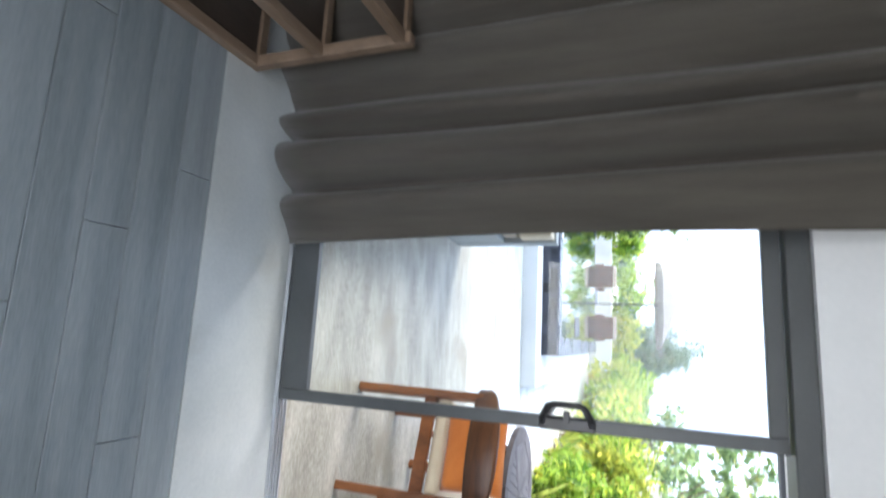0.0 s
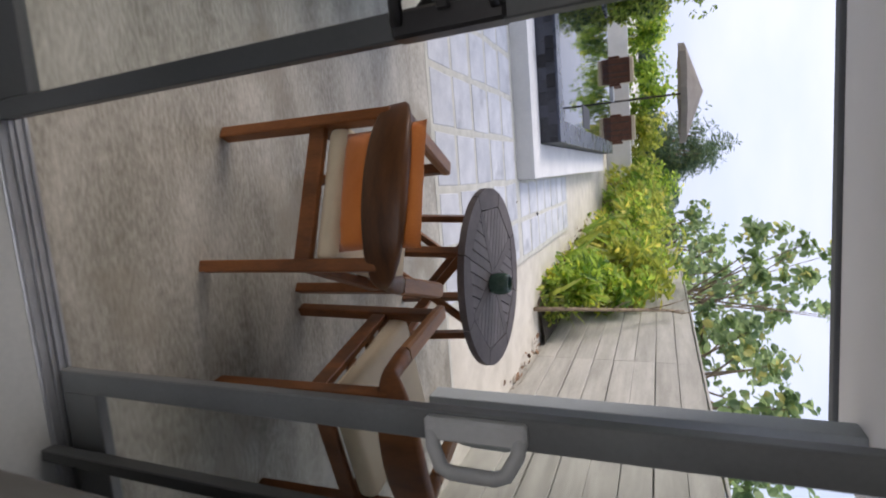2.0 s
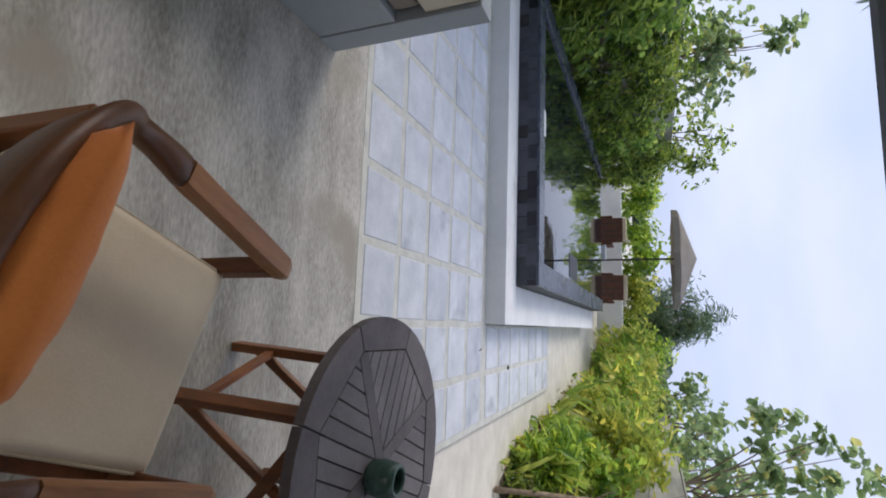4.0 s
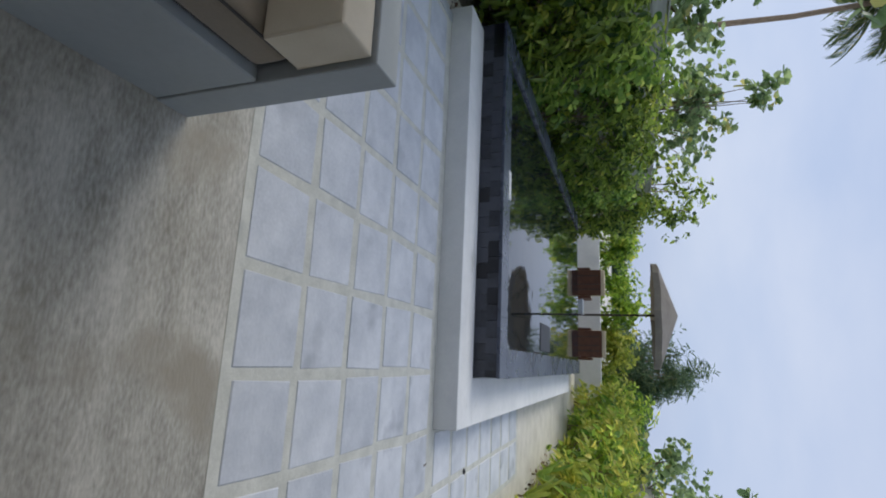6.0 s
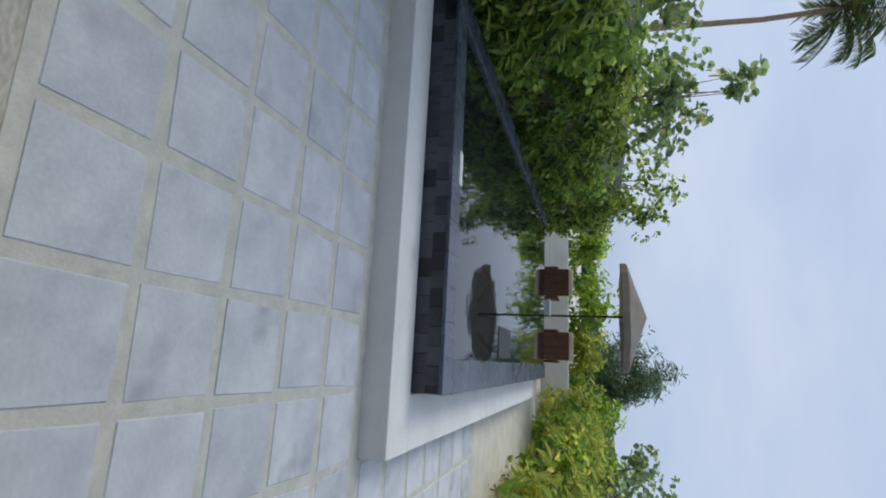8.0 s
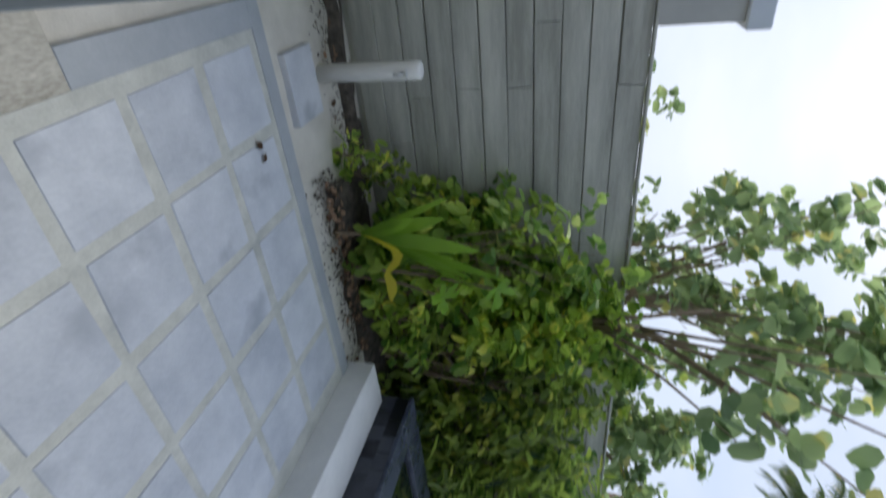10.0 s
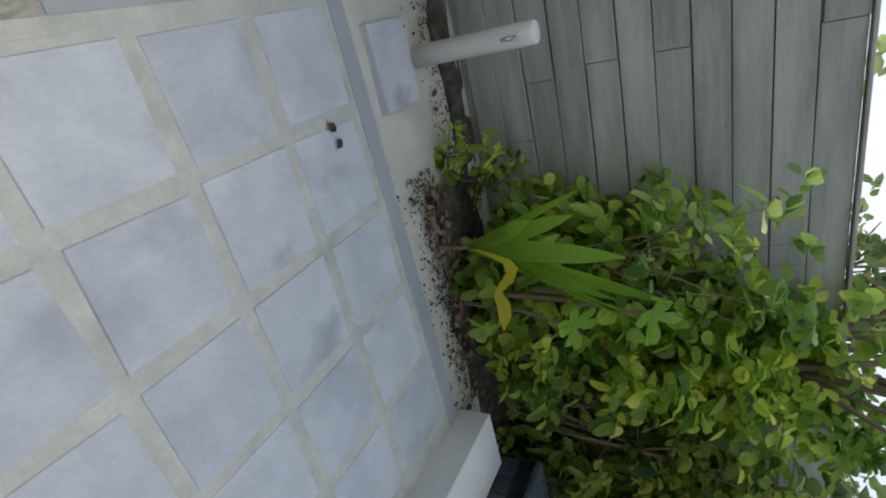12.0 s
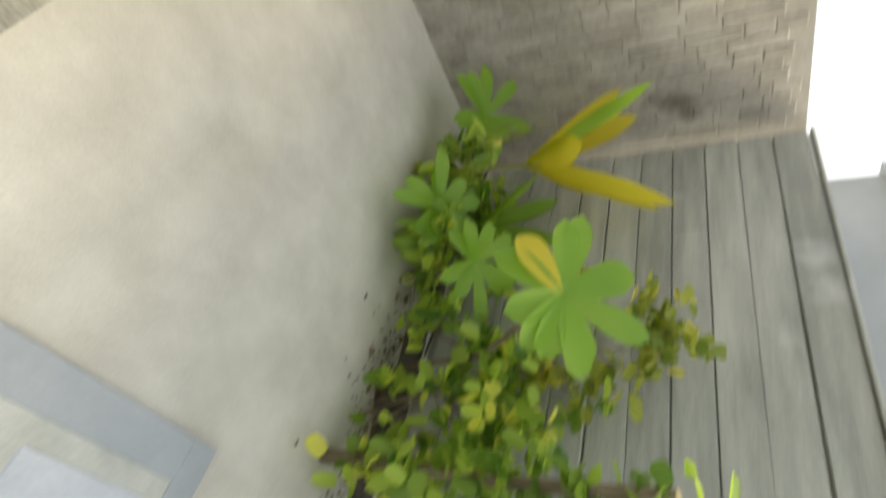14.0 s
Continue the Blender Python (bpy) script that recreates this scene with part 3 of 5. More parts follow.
def door_panel(name, x0, x1, y, st, handle_x, handle_z, label, pale):
    p = tagged(new(name), label, "door", kind="structure")
    p.matrix_world = pose(0, y, 0)
    # the pale panel takes the daylit copy of the frame colour
    body = ALU_LIT if pale else ALU
    part("stile", box(x0, x0 + st, -0.016, 0.016, 0.015, 2.025, 0.003), body, p)
    part("stile", box(x1 - st, x1, -0.016, 0.016, 0.015, 2.025, 0.003), body, p)
    part("bottom_rail", box(x0 + st, x1 - st, -0.016, 0.016, 0.015, 0.158, 0.003), body, p)
    part("top_rail", box(x0 + st, x1 - st, -0.016, 0.016, 1.97, 2.025, 0.003), body, p)
    g = part("pane", box(x0 + st - 0.004, x1 - st + 0.004, -0.003, 0.003, 0.154, 1.975), GLASS, p, "clear glass pane")
    g.visible_shadow = False
    sx = 1 if pale else -1
    for side, size in ((-1, 0.88), (1, 0.75)):
        pts = []
        for u, v in ((-0.105, 0.0), (-0.098, 0.45), (-0.075, 0.9), (-0.05, 1.0), (0.05, 1.0), (0.075, 0.9), (0.098, 0.45), (0.105, 0.0)):
            pts.append((handle_x + sx * 0.085 * v * size, side * (0.020 + 0.035 * v), handle_z + u * size))
        part("handle", tube(pts, [0.015 if pale else 0.0125] * 8, 10), ALUPALE if pale else BLACKMETAL, p, "bow pull handle", smooth=True)
    k = 0.036 if pale else 0.024
    part("lock_plate", box(handle_x - 0.024, handle_x + 0.024, -k, k, handle_z - 0.105, handle_z + 0.105, 0.006), ALUPALE if pale else BLACKMETAL, p)
    if not pale:
        part("latch", box(handle_x + sx * 0.03 - 0.022, handle_x + sx * 0.03 + 0.022, -0.036, -0.024, handle_z - 0.012, handle_z + 0.012, 0.003), BLACKMETAL, p)
    return p


door_panel("door_2", 0.06, 1.170, -2.972, 0.05, 1.147, 1.31, "grey aluminium sliding door panel with black handle, slid open", False)
door_panel("door_3", 1.880, 2.52, -2.938, 0.066, 1.912, 1.295, "grey aluminium sliding door panel with steel handle, slid open", True)


# curtains
def curtain(name, label, x0, x1, y, depth, folds, top, material, seed, curl=0.0, foot=0.02):
    rnd = random.Random(seed)
    bm = bmesh.new()
    n, rows = folds * 14, 14
    ph = [rnd.uniform(-0.5, 0.5) for _ in range(folds + 2)]
    g = {}
    for j in range(rows + 1):
        v = j / rows
        for i in range(n + 1):
            u = i / n
            k = int(u * folds)
            u2 = u + 0.035 * math.sin(9 * u + 1.0) + 0.02 * math.sin(23 * u)
            s = depth - 2 * depth * abs(math.sin(math.pi * u2 * folds + 0.25 * ph[k] * (1 - v))) ** 0.8 * (0.75 + 0.25 * math.sin(u * folds * 2.3))
            x = x0 + (x1 - x0) * u + 0.012 * math.sin(v * 5 + u * 9)
            lead = curl * max(0.0, u - 0.3) / 0.7 * (1 - v)
            g[i, j] = bm.verts.new((x, y + lead + s + 0.01 * math.sin(v * 7 + u * 20), foot + v * (top - foot)))
    for j in range(rows):
        for i in range(n):
            bm.faces.new((g[i, j], g[i + 1, j], g[i + 1, j + 1], g[i, j + 1]))
    bmesh.ops.solidify(bm, geom=bm.faces[:], thickness=0.004)
    me = mesh_of(name, bm, material, True)
    return tagged(new(name, me), label, "curtain")


curtain("curtain", "taupe full-length curtain drawn beside the door", -0.62, 0.47, -3.29, 0.08, 5, 2.84, CURTAIN, 3, 0.13, 0.09)
# gathered curtain: one thick soft roll
bm = bmesh.new()
rings = []
for j in range(19):
    v = j / 18
    ring = []
    for i in range(36):
        a = 2 * math.pi * i / 36
        r = 1 + 0.07 * math.sin(3 * a + 1.2 * v) + 0.05 * math.sin(7 * a + 2.5 * v + 1) - (0.16 if v < 0.01 else 0.0)
        ring.append(bm.verts.new((2.062 + 0.012 * math.sin(v * 4) + 0.092 * r * math.cos(a), -3.30 + 0.085 * r * math.sin(a), 0.085 + 2.752 * v)))
    rings.append(ring)
for a, b in zip(rings, rings[1:]):
    for i in range(36):
        bm.faces.new((a[i], a[(i + 1) % 36], b[(i + 1) % 36], b[i]))
bm.faces.new(rings[0][::-1])
bm.faces.new(rings[-1])
tagged(part("curtain", bm, CURTAINGREY, smooth=True), "grey-beige curtain gathered in a roll beside the open door", "curtain")
curtain("curtain", "charcoal blackout curtain gathered in the corner", 2.03, 3.2, -3.425, 0.035, 7, 2.84, BLACKOUT, 5, 0.0, 0.07)
tagged(part("curtain_rail", box(-0.9, 3.6, -3.42, -3.2, 2.842, 2.898, 0.004), ALU), "slim grey curtain rail over the doors", "curtain rail")
# the dark curtain's white hem piping, drawn as a separate thin tube
tagged(part("cable", tube([(2.115, -3.43, 0.09), (2.125, -3.46, 0.05), (2.16, -3.475, 0.018), (2.24, -3.48, 0.010), (2.6, -3.49, 0.010)], [0.008] * 5, 8), PLASTIC, smooth=True), "white hem piping at the foot of the dark curtain", "cable")
tagged(part("wall_switch", box(1.775, 1.855, -3.073, -3.061, 2.17, 2.25, 0.003), PLASTIC), "small white sensor plate on the wall over the doors", "switch")

# low open rack
rack = thing("luggage_rack", "low pale wooden open rack with dark shelves", "rack", m=pose(0, 0, 0))
for yy in (-3.385, -4.6):
    for xx in (-0.275, -0.80):
        part("post", box(xx - 0.025, xx + 0.025, yy - 0.025, yy + 0.025, 0.0, 0.755, 0.004), RACKWOOD, rack)
for zz in (0.0, 0.325, 0.69):
    part("front_rail", box(-0.30, -0.25, -4.575, -3.41, zz, zz + 0.045, 0.004), RACKWOOD, rack)
    part("back_rail", box(-0.825, -0.775, -4.575, -3.41, zz, zz + 0.045, 0.004), RACKWOOD, rack)
    part("shelf", box(-0.775, -0.30, -4.575, -3.41, zz + 0.012, zz + 0.034, 0.002), RACKDARK, rack, "dark shelf board")
    part("end_rail", box(-0.77, -0.30, -3.41, -3.36, zz, zz + 0.045, 0.004), RACKWOOD, rack)

# terrace columns, knee wall, built-in daybed
tagged(part("column", box(-1.09, -0.89, -0.612, -0.345, -0.1, 2.68, 0.006), PLASTER), "smooth grey plastered terrace column", "column", kind="structure")
tagged(part("column", box(3.02, 3.2, -0.48, -0.3, -0.1, 2.68, 0.006), PLASTER), "smooth grey plastered terrace column", "column", kind="structure")
tagged(part("wall_knee", box(-0.888, -0.01, -0.56, -0.41, -0.05, 0.92, 0.004), PLASTER), "low grey plastered wall at the end of the daybed", "wall", kind="structure")
daybed = thing("daybed", "built-in grey plastered daybed with a taupe mattress", "daybed")
part("base", box(-0.888, -0.015, -2.91, -0.562, 0.0, 0.46, 0.006), PLASTER, daybed)
mt = part("mattress", box(-0.875, -0.045, -2.90, -0.585, 0.462, 0.62, 0.04, segments=5), TAUPE, daybed, "taupe canvas mattress", smooth=True)
for zz in (0.478, 0.605):
    part("piping", tube([(-0.056, -2.87, zz), (-0.050, -1.7, zz), (-0.056, -0.63, zz)], [0.006] * 3, 6), BLACKMETAL, mt)
bol = thing("bolster", "pale canvas box cushion standing against the low end wall", "cushion")
part("cover", box(-0.886, -0.03, -0.75, -0.565, 0.622, 0.905, 0.016, segments=4), TAN, bol, smooth=True)
for yy in (-0.742, -0.574):
    part("piping", tube([(-0.034, yy, 0.63), (-0.034, yy, 0.898), (-0.882, yy, 0.898), (-0.882, yy, 0.63)], [0.006] * 4, 6), TAN, bol)
pil = tagged(part("throw_pillow", cushion(0.46, 0.46, 0.15, seed=7), ORANGE, smooth=True), "orange canvas throw pillow on the daybed", "pillow", "orange throw pillows")
pil.matrix_world = pose(-0.74, -0.90, 0.86, 0, 76, 55) @ pose(0, 0, -0.075)

# ---- lounge chairs, pillows, round table ----
def swept(rows):
    """A solid through rings of equal length, closed at both ends."""
    bm = bmesh.new()
    rings = [[bm.verts.new(p) for p in r] for r in rows]
    n = len(rings[0])
    for a, b in zip(rings, rings[1:]):
        for k in range(n):
            bm.faces.new((a[k], a[(k + 1) % n], b[(k + 1) % n], b[k]))
    bm.faces.new(rings[0][::-1])
    bm.faces.new(rings[-1])
    bmesh.ops.recalc_face_normals(bm, faces=bm.faces[:])
    return bm


def chair_parts(t):
    lw = 0.046
    for sx in (-1, 1):
        part("leg", beam((sx * 0.274, -0.015, 0), (sx * 0.272, 0.005, 0.765), lw, lw + 0.01, 0.006), TEAK, t)
        part("leg", beam((sx * 0.274, 0.565, 0), (sx * 0.272, 0.545, 0.728), lw, lw + 0.004, 0.006), TEAK, t)
        part("seat_rail", box(sx * 0.272 - 0.016, sx * 0.272 + 0.016, 0.02, 0.525, 0.423, 0.493, 0.004), TEAK, t)
        # arm: a flat board with eased edges, tenoned into the back hoop
        rows = []
        for i in range(8):
            s = (0, 0.06, 0.2, 0.4, 0.6, 0.8, 0.95, 1)[i]
            y = 0.20 + s * 0.385
            cx = sx * (0.312 - 0.034 * s)
            wd = (0.034, 0.035, 0.034, 0.034, 0.035, 0.035, 0.032, 0.024)[i]
            z = 0.748 - 0.004 * s
            th = 0.021 if i < 7 else 0.014
            ring = []
            for qx, qz in ((-0.8, -1), (0.8, -1), (1, -0.6), (1, 0.5), (0.75, 1), (-0.75, 1), (-1, 0.5), (-1, -0.6)):
                ring.append((cx + qx * wd, y, z + qz * th))
            rows.append(ring)
        part("arm", swept(rows), TEAKLIGHT, t, "flat armrest, coloured lighter as if sunlit")
    part("front_rail", box(-0.262, 0.262, 0.532, 0.562, 0.423, 0.493, 0.004), TEAK, t)
    part("rear_rail", box(-0.262, 0.262, -0.015, 0.015, 0.423, 0.493, 0.004), TEAK, t)
    part("slat", box(-0.262, 0.262, 0.18, 0.24, 0.470, 0.490, 0.003), TEAK, t)
    part("slat", box(-0.262, 0.262, 0.34, 0.40, 0.470, 0.490, 0.003), TEAK, t)
    # backrest: a broad bent board, deepest in the middle, its ends running forward to the arms
    spine = []
    for i in range(21):
        u = i / 10 - 1
        a = u * radians(88)
        nx, ny = math.sin(a), -math.cos(a) * 0.7
        k = math.hypot(nx, ny)
        spine.append((0.32 * math.sin(a), 0.075 - 0.155 * math.cos(a), nx / k, ny / k, 0.895 - 0.115 * abs(u) ** 2.2, 0.728 - 0.004 * abs(u) ** 2.5, 0.018 + 0.004 * abs(u) ** 3))
    for y, x, th, zt in ((0.115, 0.320, 0.024, 0.778), (0.16, 0.317, 0.029, 0.776), (0.192, 0.313, 0.032, 0.773), (0.203, 0.311, 0.028, 0.766)):
        spine.append((x, y, 1, 0, zt, 0.724, th))
        spine.insert(0, (-x, y, -1, 0, zt, 0.724, th))
    rows = []
    for cx, cy, nx, ny, zt, zb, th in spine:
        rake = 0.014 * (zt - zb) / 0.18
        ring = []
        for q, z in ((-0.8, zb), (0.8, zb), (1.0, zb + 0.008), (1.15, zt - 0.016), (0.7, zt - 0.003), (-0.7, zt), (-1.15, zt - 0.014), (-1.0, zb + 0.008)):
            lean = rake * (0.5 - (z - zb) / (zt - zb))
            ring.append((cx + nx * th * q, cy + ny * th * q + lean, z))
        rows.append(ring)
    part("backrest", swept(rows), TEAKDARK, t, "dark broad bent backrest", smooth=True)
    c = part("seat_cushion", box(-0.258, 0.258, 0.0, 0.565, 0.495, 0.580, 0.034, segments=5), CREAM, t, "cream canvas seat cushion", smooth=True)
    for zz in (0.506, 0.567):
        part("piping", tube([(-0.253, 0.03, zz), (-0.253, 0.548, zz), (0.253, 0.548, zz), (0.253, 0.03, zz), (-0.253, 0.03, zz)], [0.005] * 5, 6), CREAM, c)


MA = pose(1.43, -2.265, 0, 0, 0, -20.8)
MC = pose(2.41, -2.30, 0, 0, 0, 15.5)
chair = thing("lounge_chair", "dark hardwood armchair with cream seat cushion on the terrace", "chair", "terrace armchairs")
chair_parts(chair)
chair_b = copy_thing(chair, MC)
chair.matrix_world = MA
for o in chair_b.children:
    if o.name.startswith("backrest"):
        o.data = o.data.copy()
        o.data.materials[0] = TEAK
tagged(chair_b, "reddish hardwood armchair with cream seat cushion beside the table")
pl = tagged(part("throw_pillow", cushion(0.44, 0.345, 0.15, n=14, seed=3), ORANGE, smooth=True), "orange canvas pillow leaning on the chair back", "pillow", "orange throw pillows")
pl.matrix_world = MA @ pose(0.0, 0.0, 0.752, 97, 0, 3) @ pose(0, 0, -0.075)

TX, TY, TZ, TR = 1.985, -1.05, 0.755, 0.502
table = thing("round_table", "round silvered teak slatted folding table", "table", m=pose(TX, TY, 0, 0, 0, 22))
# rim in eight straight-jointed segments, field of slats laid in four mitred quarters
for k in range(8):
    bm = bmesh.new()
    a0, a1 = 2 * math.pi * k / 8 + 0.006, 2 * math.pi * (k + 1) / 8 - 0.006
    outer, inner = [], []
    for i in range(7):
        a = a0 + (a1 - a0) * i / 6
        outer.append((TR * math.cos(a), TR * math.sin(a)))
    ri = TR - 0.085
    for i in range(2):
        a = a0 + (a1 - a0) * i
        inner.append((ri * math.cos(a), ri * math.sin(a)))
    ring = outer + inner[::-1]
    lo = [bm.verts.new((x, y, TZ - 0.036)) for x, y in ring]
    hi = [bm.verts.new((x, y, TZ)) for x, y in ring]
    bm.faces.new(hi)
    bm.faces.new(lo[::-1])
    for i in range(len(ring)):
        bm.faces.new((lo[i], lo[(i + 1) % len(ring)], hi[(i + 1) % len(ring)], hi[i]))
    part("rim_segment", bm, RIM, table)


def clip_slat(poly, planes):
    """A flat outline cut by half planes (a, b, c): keep a x + b y <= c."""
    for a, b, c in planes:
        out = []
        for p, q in zip(poly, poly[1:] + poly[:1]):
            dp, dq = a * p[0] + b * p[1] - c, a * q[0] + b * q[1] - c
            if dp <= 0:
                out.append(p)
            if dp * dq < 0:
                s = dp / (dp - dq)
                out.append((p[0] + (q[0] - p[0]) * s, p[1] + (q[1] - p[1]) * s))
        poly = out
        if len(poly) < 3:
            return []
    return poly


rin = (TR - 0.09) * math.cos(math.pi / 8)
octa = [(math.cos(math.pi / 8 + k * math.pi / 4), math.sin(math.pi / 8 + k * math.pi / 4), rin) for k in range(8)]
for qd in range(4):
    a = qd * math.pi / 2 + math.pi / 4
    ux, uy = math.cos(a), math.sin(a)
    # slats run across the quarter, side by side
    vx, vy = -uy, ux
    for i in range(-6, 7):
        w0, w1 = i * 0.058 + 0.003, (i + 1) * 0.058 - 0.003
        poly = [(vx * w0 - ux * 0.1, vy * w0 - uy * 0.1), (vx * w0 + ux * 0.7, vy * w0 + uy * 0.7), (vx * w1 + ux * 0.7, vy * w1 + uy * 0.7), (vx * w1 - ux * 0.1, vy * w1 - uy * 0.1)]
        q1 = (ux * math.cos(math.pi / 4 + math.pi / 2) - uy * math.sin(math.pi / 4 + math.pi / 2), ux * math.sin(math.pi / 4 + math.pi / 2) + uy * math.cos(math.pi / 4 + math.pi / 2), -0.029)
        q2 = (ux * math.cos(math.pi / 4 + math.pi / 2) + uy * math.sin(math.pi / 4 + math.pi / 2), -ux * math.sin(math.pi / 4 + math.pi / 2) + uy * math.cos(math.pi / 4 + math.pi / 2), -0.029)
        poly = clip_slat(poly, octa + [q1, q2])
        if len(poly) < 3:
            continue
        bm = bmesh.new()
        lo = [bm.verts.new((x, y, TZ - 0.028)) for x, y in poly]
        hi = [bm.verts.new((x, y, TZ - 0.002)) for x, y in poly]
        bm.faces.new(hi)
        bm.faces.new(lo[::-1])
        for k in range(len(poly)):
            bm.faces.new((lo[k], lo[(k + 1) % len(poly)], hi[(k + 1) % len(poly)], hi[k]))
        bmesh.ops.recalc_face_normals(bm, faces=bm.faces[:])
        part("slat", bm, GREYWOOD, table)
# crossing bars between the quarters
for qd in range(4):
    a = qd * math.pi / 2
    ux, uy = math.cos(a), math.sin(a)
    vx, vy = -uy, ux
    inner = 0.027 if qd % 2 else 0.0
    poly = [(ux * inner - vx * 0.026, uy * inner - vy * 0.026), (ux * 0.6 - vx * 0.026, uy * 0.6 - vy * 0.026), (ux * 0.6 + vx * 0.026, uy * 0.6 + vy * 0.026), (ux * inner + vx * 0.026, uy * inner + vy * 0.026)]
    poly = clip_slat(poly, octa)
    bm = bmesh.new()
    lo = [bm.verts.new((x, y, TZ - 0.03)) for x, y in poly]
    hi = [bm.verts.new((x, y, TZ - 0.001)) for x, y in poly]
    bm.faces.new(hi)
    bm.faces.new(lo[::-1])
    for k in range(len(poly)):
        bm.faces.new((lo[k], lo[(k + 1) % len(poly)], hi[(k + 1) % len(poly)], hi[k]))
    bmesh.ops.recalc_face_normals(bm, faces=bm.faces[:])
    part("cross_bar", bm, RIM, table)
# dark disc added below the top so its gaps look shaded
part("under_board", lathe([(0.435, TZ - 0.046), (0.435, TZ - 0.034)], 32), TEAKDARK, table)
part("support_rail", box(-0.40, 0.40, -0.03, 0.03, TZ - 0.085, TZ - 0.047, 0.003), TEAK, table)
part("support_rail", box(-0.03, 0.03, -0.40, -0.031, TZ - 0.085, TZ - 0.047, 0.003), TEAK, table)
part("support_rail", box(-0.03, 0.03, 0.031, 0.40, TZ - 0.085, TZ - 0.047, 0.003), TEAK, table)
for sx, sy in ((-1, -1), (1, -1), (-1, 1), (1, 1)):
    part("leg", beam((sx * 0.31, sy * 0.20, 0), (sx * 0.27, sy * 0.19, TZ - 0.047), 0.05, 0.038, 0.004), TEAK, table)
for sy in (-1, 1):
    part("cross_brace", beam((-0.30, sy * 0.20, 0.12), (0.27, sy * 0.20 + 0.012, TZ - 0.07), 0.022, 0.045, 0.003), TEAK, table)
    part("cross_brace", beam((0.30, sy * 0.20, 0.12), (-0.27, sy * 0.20 - 0.012, TZ - 0.07), 0.022, 0.045, 0.003), TEAK, table)
for sx in (-1, 1):
    part("stretcher", beam((sx * 0.298, -0.19, 0.2), (sx * 0.298, 0.19, 0.2), 0.022, 0.045, 0.003), TEAK, table)

pot = thing("ash_pot", "small green glazed ceramic pot on the table", "pot", m=pose(2.015, -1.12, TZ))
part("bowl", lathe([(0.048, 0.0), (0.057, 0.01), (0.063, 0.05), (0.058, 0.085), (0.05, 0.105), (0.041, 0.108), (0.040, 0.098), (0.046, 0.06), (0.044, 0.03), (0.02, 0.028)]), CERAMIC, pot, smooth=True)
part("cover", lathe([(0.034, 0.07), (0.036, 0.074), (0.03, 0.082), (0.012, 0.085)], 16), CERAMIC, pot, "dark green inner lid", smooth=True)

# ---- raised pool ----
PX0, PX1, PY0, PY1, PZ = -2.78, 1.04, 3.08, 11.3, 0.47
tagged(part("plinth", box(-2.70, 1.488, 2.61, 3.06, -0.15, 0.215, 0.006), WHITE), "white plastered plinth step of the raised pool", "plinth", kind="structure")
tagged(part("plinth_side", box(1.045, 1.486, 3.062, 11.3, -0.15, 0.213, 0.006), WHITE), "white plastered plinth along the pool side", "plinth", kind="structure")
pool = tagged(new("pool"), "raised dark stone pool, brimful and still", "pool")
part("wall", box(PX0, PX1 - 0.004, PY0 + 0.004, PY0 + 0.30, -0.15, PZ - 0.03), POOLBASE, pool)
part("wall", box(PX0, PX0 + 0.28, PY0 + 0.302, PY1, -0.15, PZ - 0.03), POOLBASE, pool)
part("wall", box(PX1 - 0.28, PX1 - 0.004, PY0 + 0.302, PY1, -0.15, PZ - 0.03), POOLBASE, pool)
part("wall", box(PX0 + 0.282, PX1 - 0.282, PY1 - 0.06, PY1, -0.15, PZ - 0.05), POOLBASE, pool)
part("basin_floor", box(PX0 + 0.281, PX1 - 0.281, PY0 + 0.301, PY1 - 0.061, -0.15, -0.05), POOLBASE, pool)
tagged(part("pool_water", box(PX0 + 0.29, PX1 - 0.285, PY0 + 0.305, PY1 - 0.005, PZ - 0.40, PZ - 0.025), WATER), "dark still pool water mirroring the garden", "water", kind="structure")
lid = thing("skimmer_lid", "white plastic skimmer plate on the pool edge", "skimmer", m=pose(-0.97, 3.335, PZ))
part("plate", box(-0.16, 0.16, -0.045, 0.045, 0.0, 0.012, 0.003), PLASTIC, lid)
part("rim", box(-0.14, 0.14, -0.03, 0.03, 0.012, 0.016, 0.002), PLASTIC, lid)

block = thing("pool_step", "dark stone block just under the pool's brim", "step", m=pose(0.50, 6.05, PZ - 0.42))
part("block", box(-0.2, 0.2, -0.45, 0.45, 0, 0.405, 0.01), POOLBASE, block)
# drain cap, bollard light with its slab, stones and dry leaves
cap = thing("drain_cap", "small dark drain peg in the paving", "drain", m=pose(2.0, 3.58, -0.002))
part("cap", lathe([(0.03, 0.0), (0.03, 0.008), (0.022, 0.012), (0.01, 0.02)], 12), BLACKMETAL, cap)
tagged(part("stone_slab", box(-3.12, -2.76, 0.14, 0.60, -0.06, 0.022, 0.005), TILE), "loose pale limestone slab in the sand", "slab")
bollard = thing("garden_tap_post", "white plastic standpipe post with a small tap", "standpipe", m=pose(-3.26, 0.375, -0.045, 0, 1.0, 0))
part("post", tube([(0, 0, 0), (0, 0, 0.735), (0, 0, 0.768), (0, 0, 0.775)], [0.064, 0.064, 0.062, 0.054], 20), PLASTIC, bollard, smooth=True)
tap = part("tap", tube([(0.055, 0.0, 0.66), (0.095, 0.0, 0.66), (0.11, 0.0, 0.645), (0.11, 0.0, 0.61)], [0.012, 0.011, 0.011, 0.009], 8), STEEL, bollard, "steel bib tap", smooth=True)
part("tap_handle", beam((0.085, -0.03, 0.694), (0.085, 0.03, 0.694), 0.013, 0.009, 0.002), STEEL, tap)
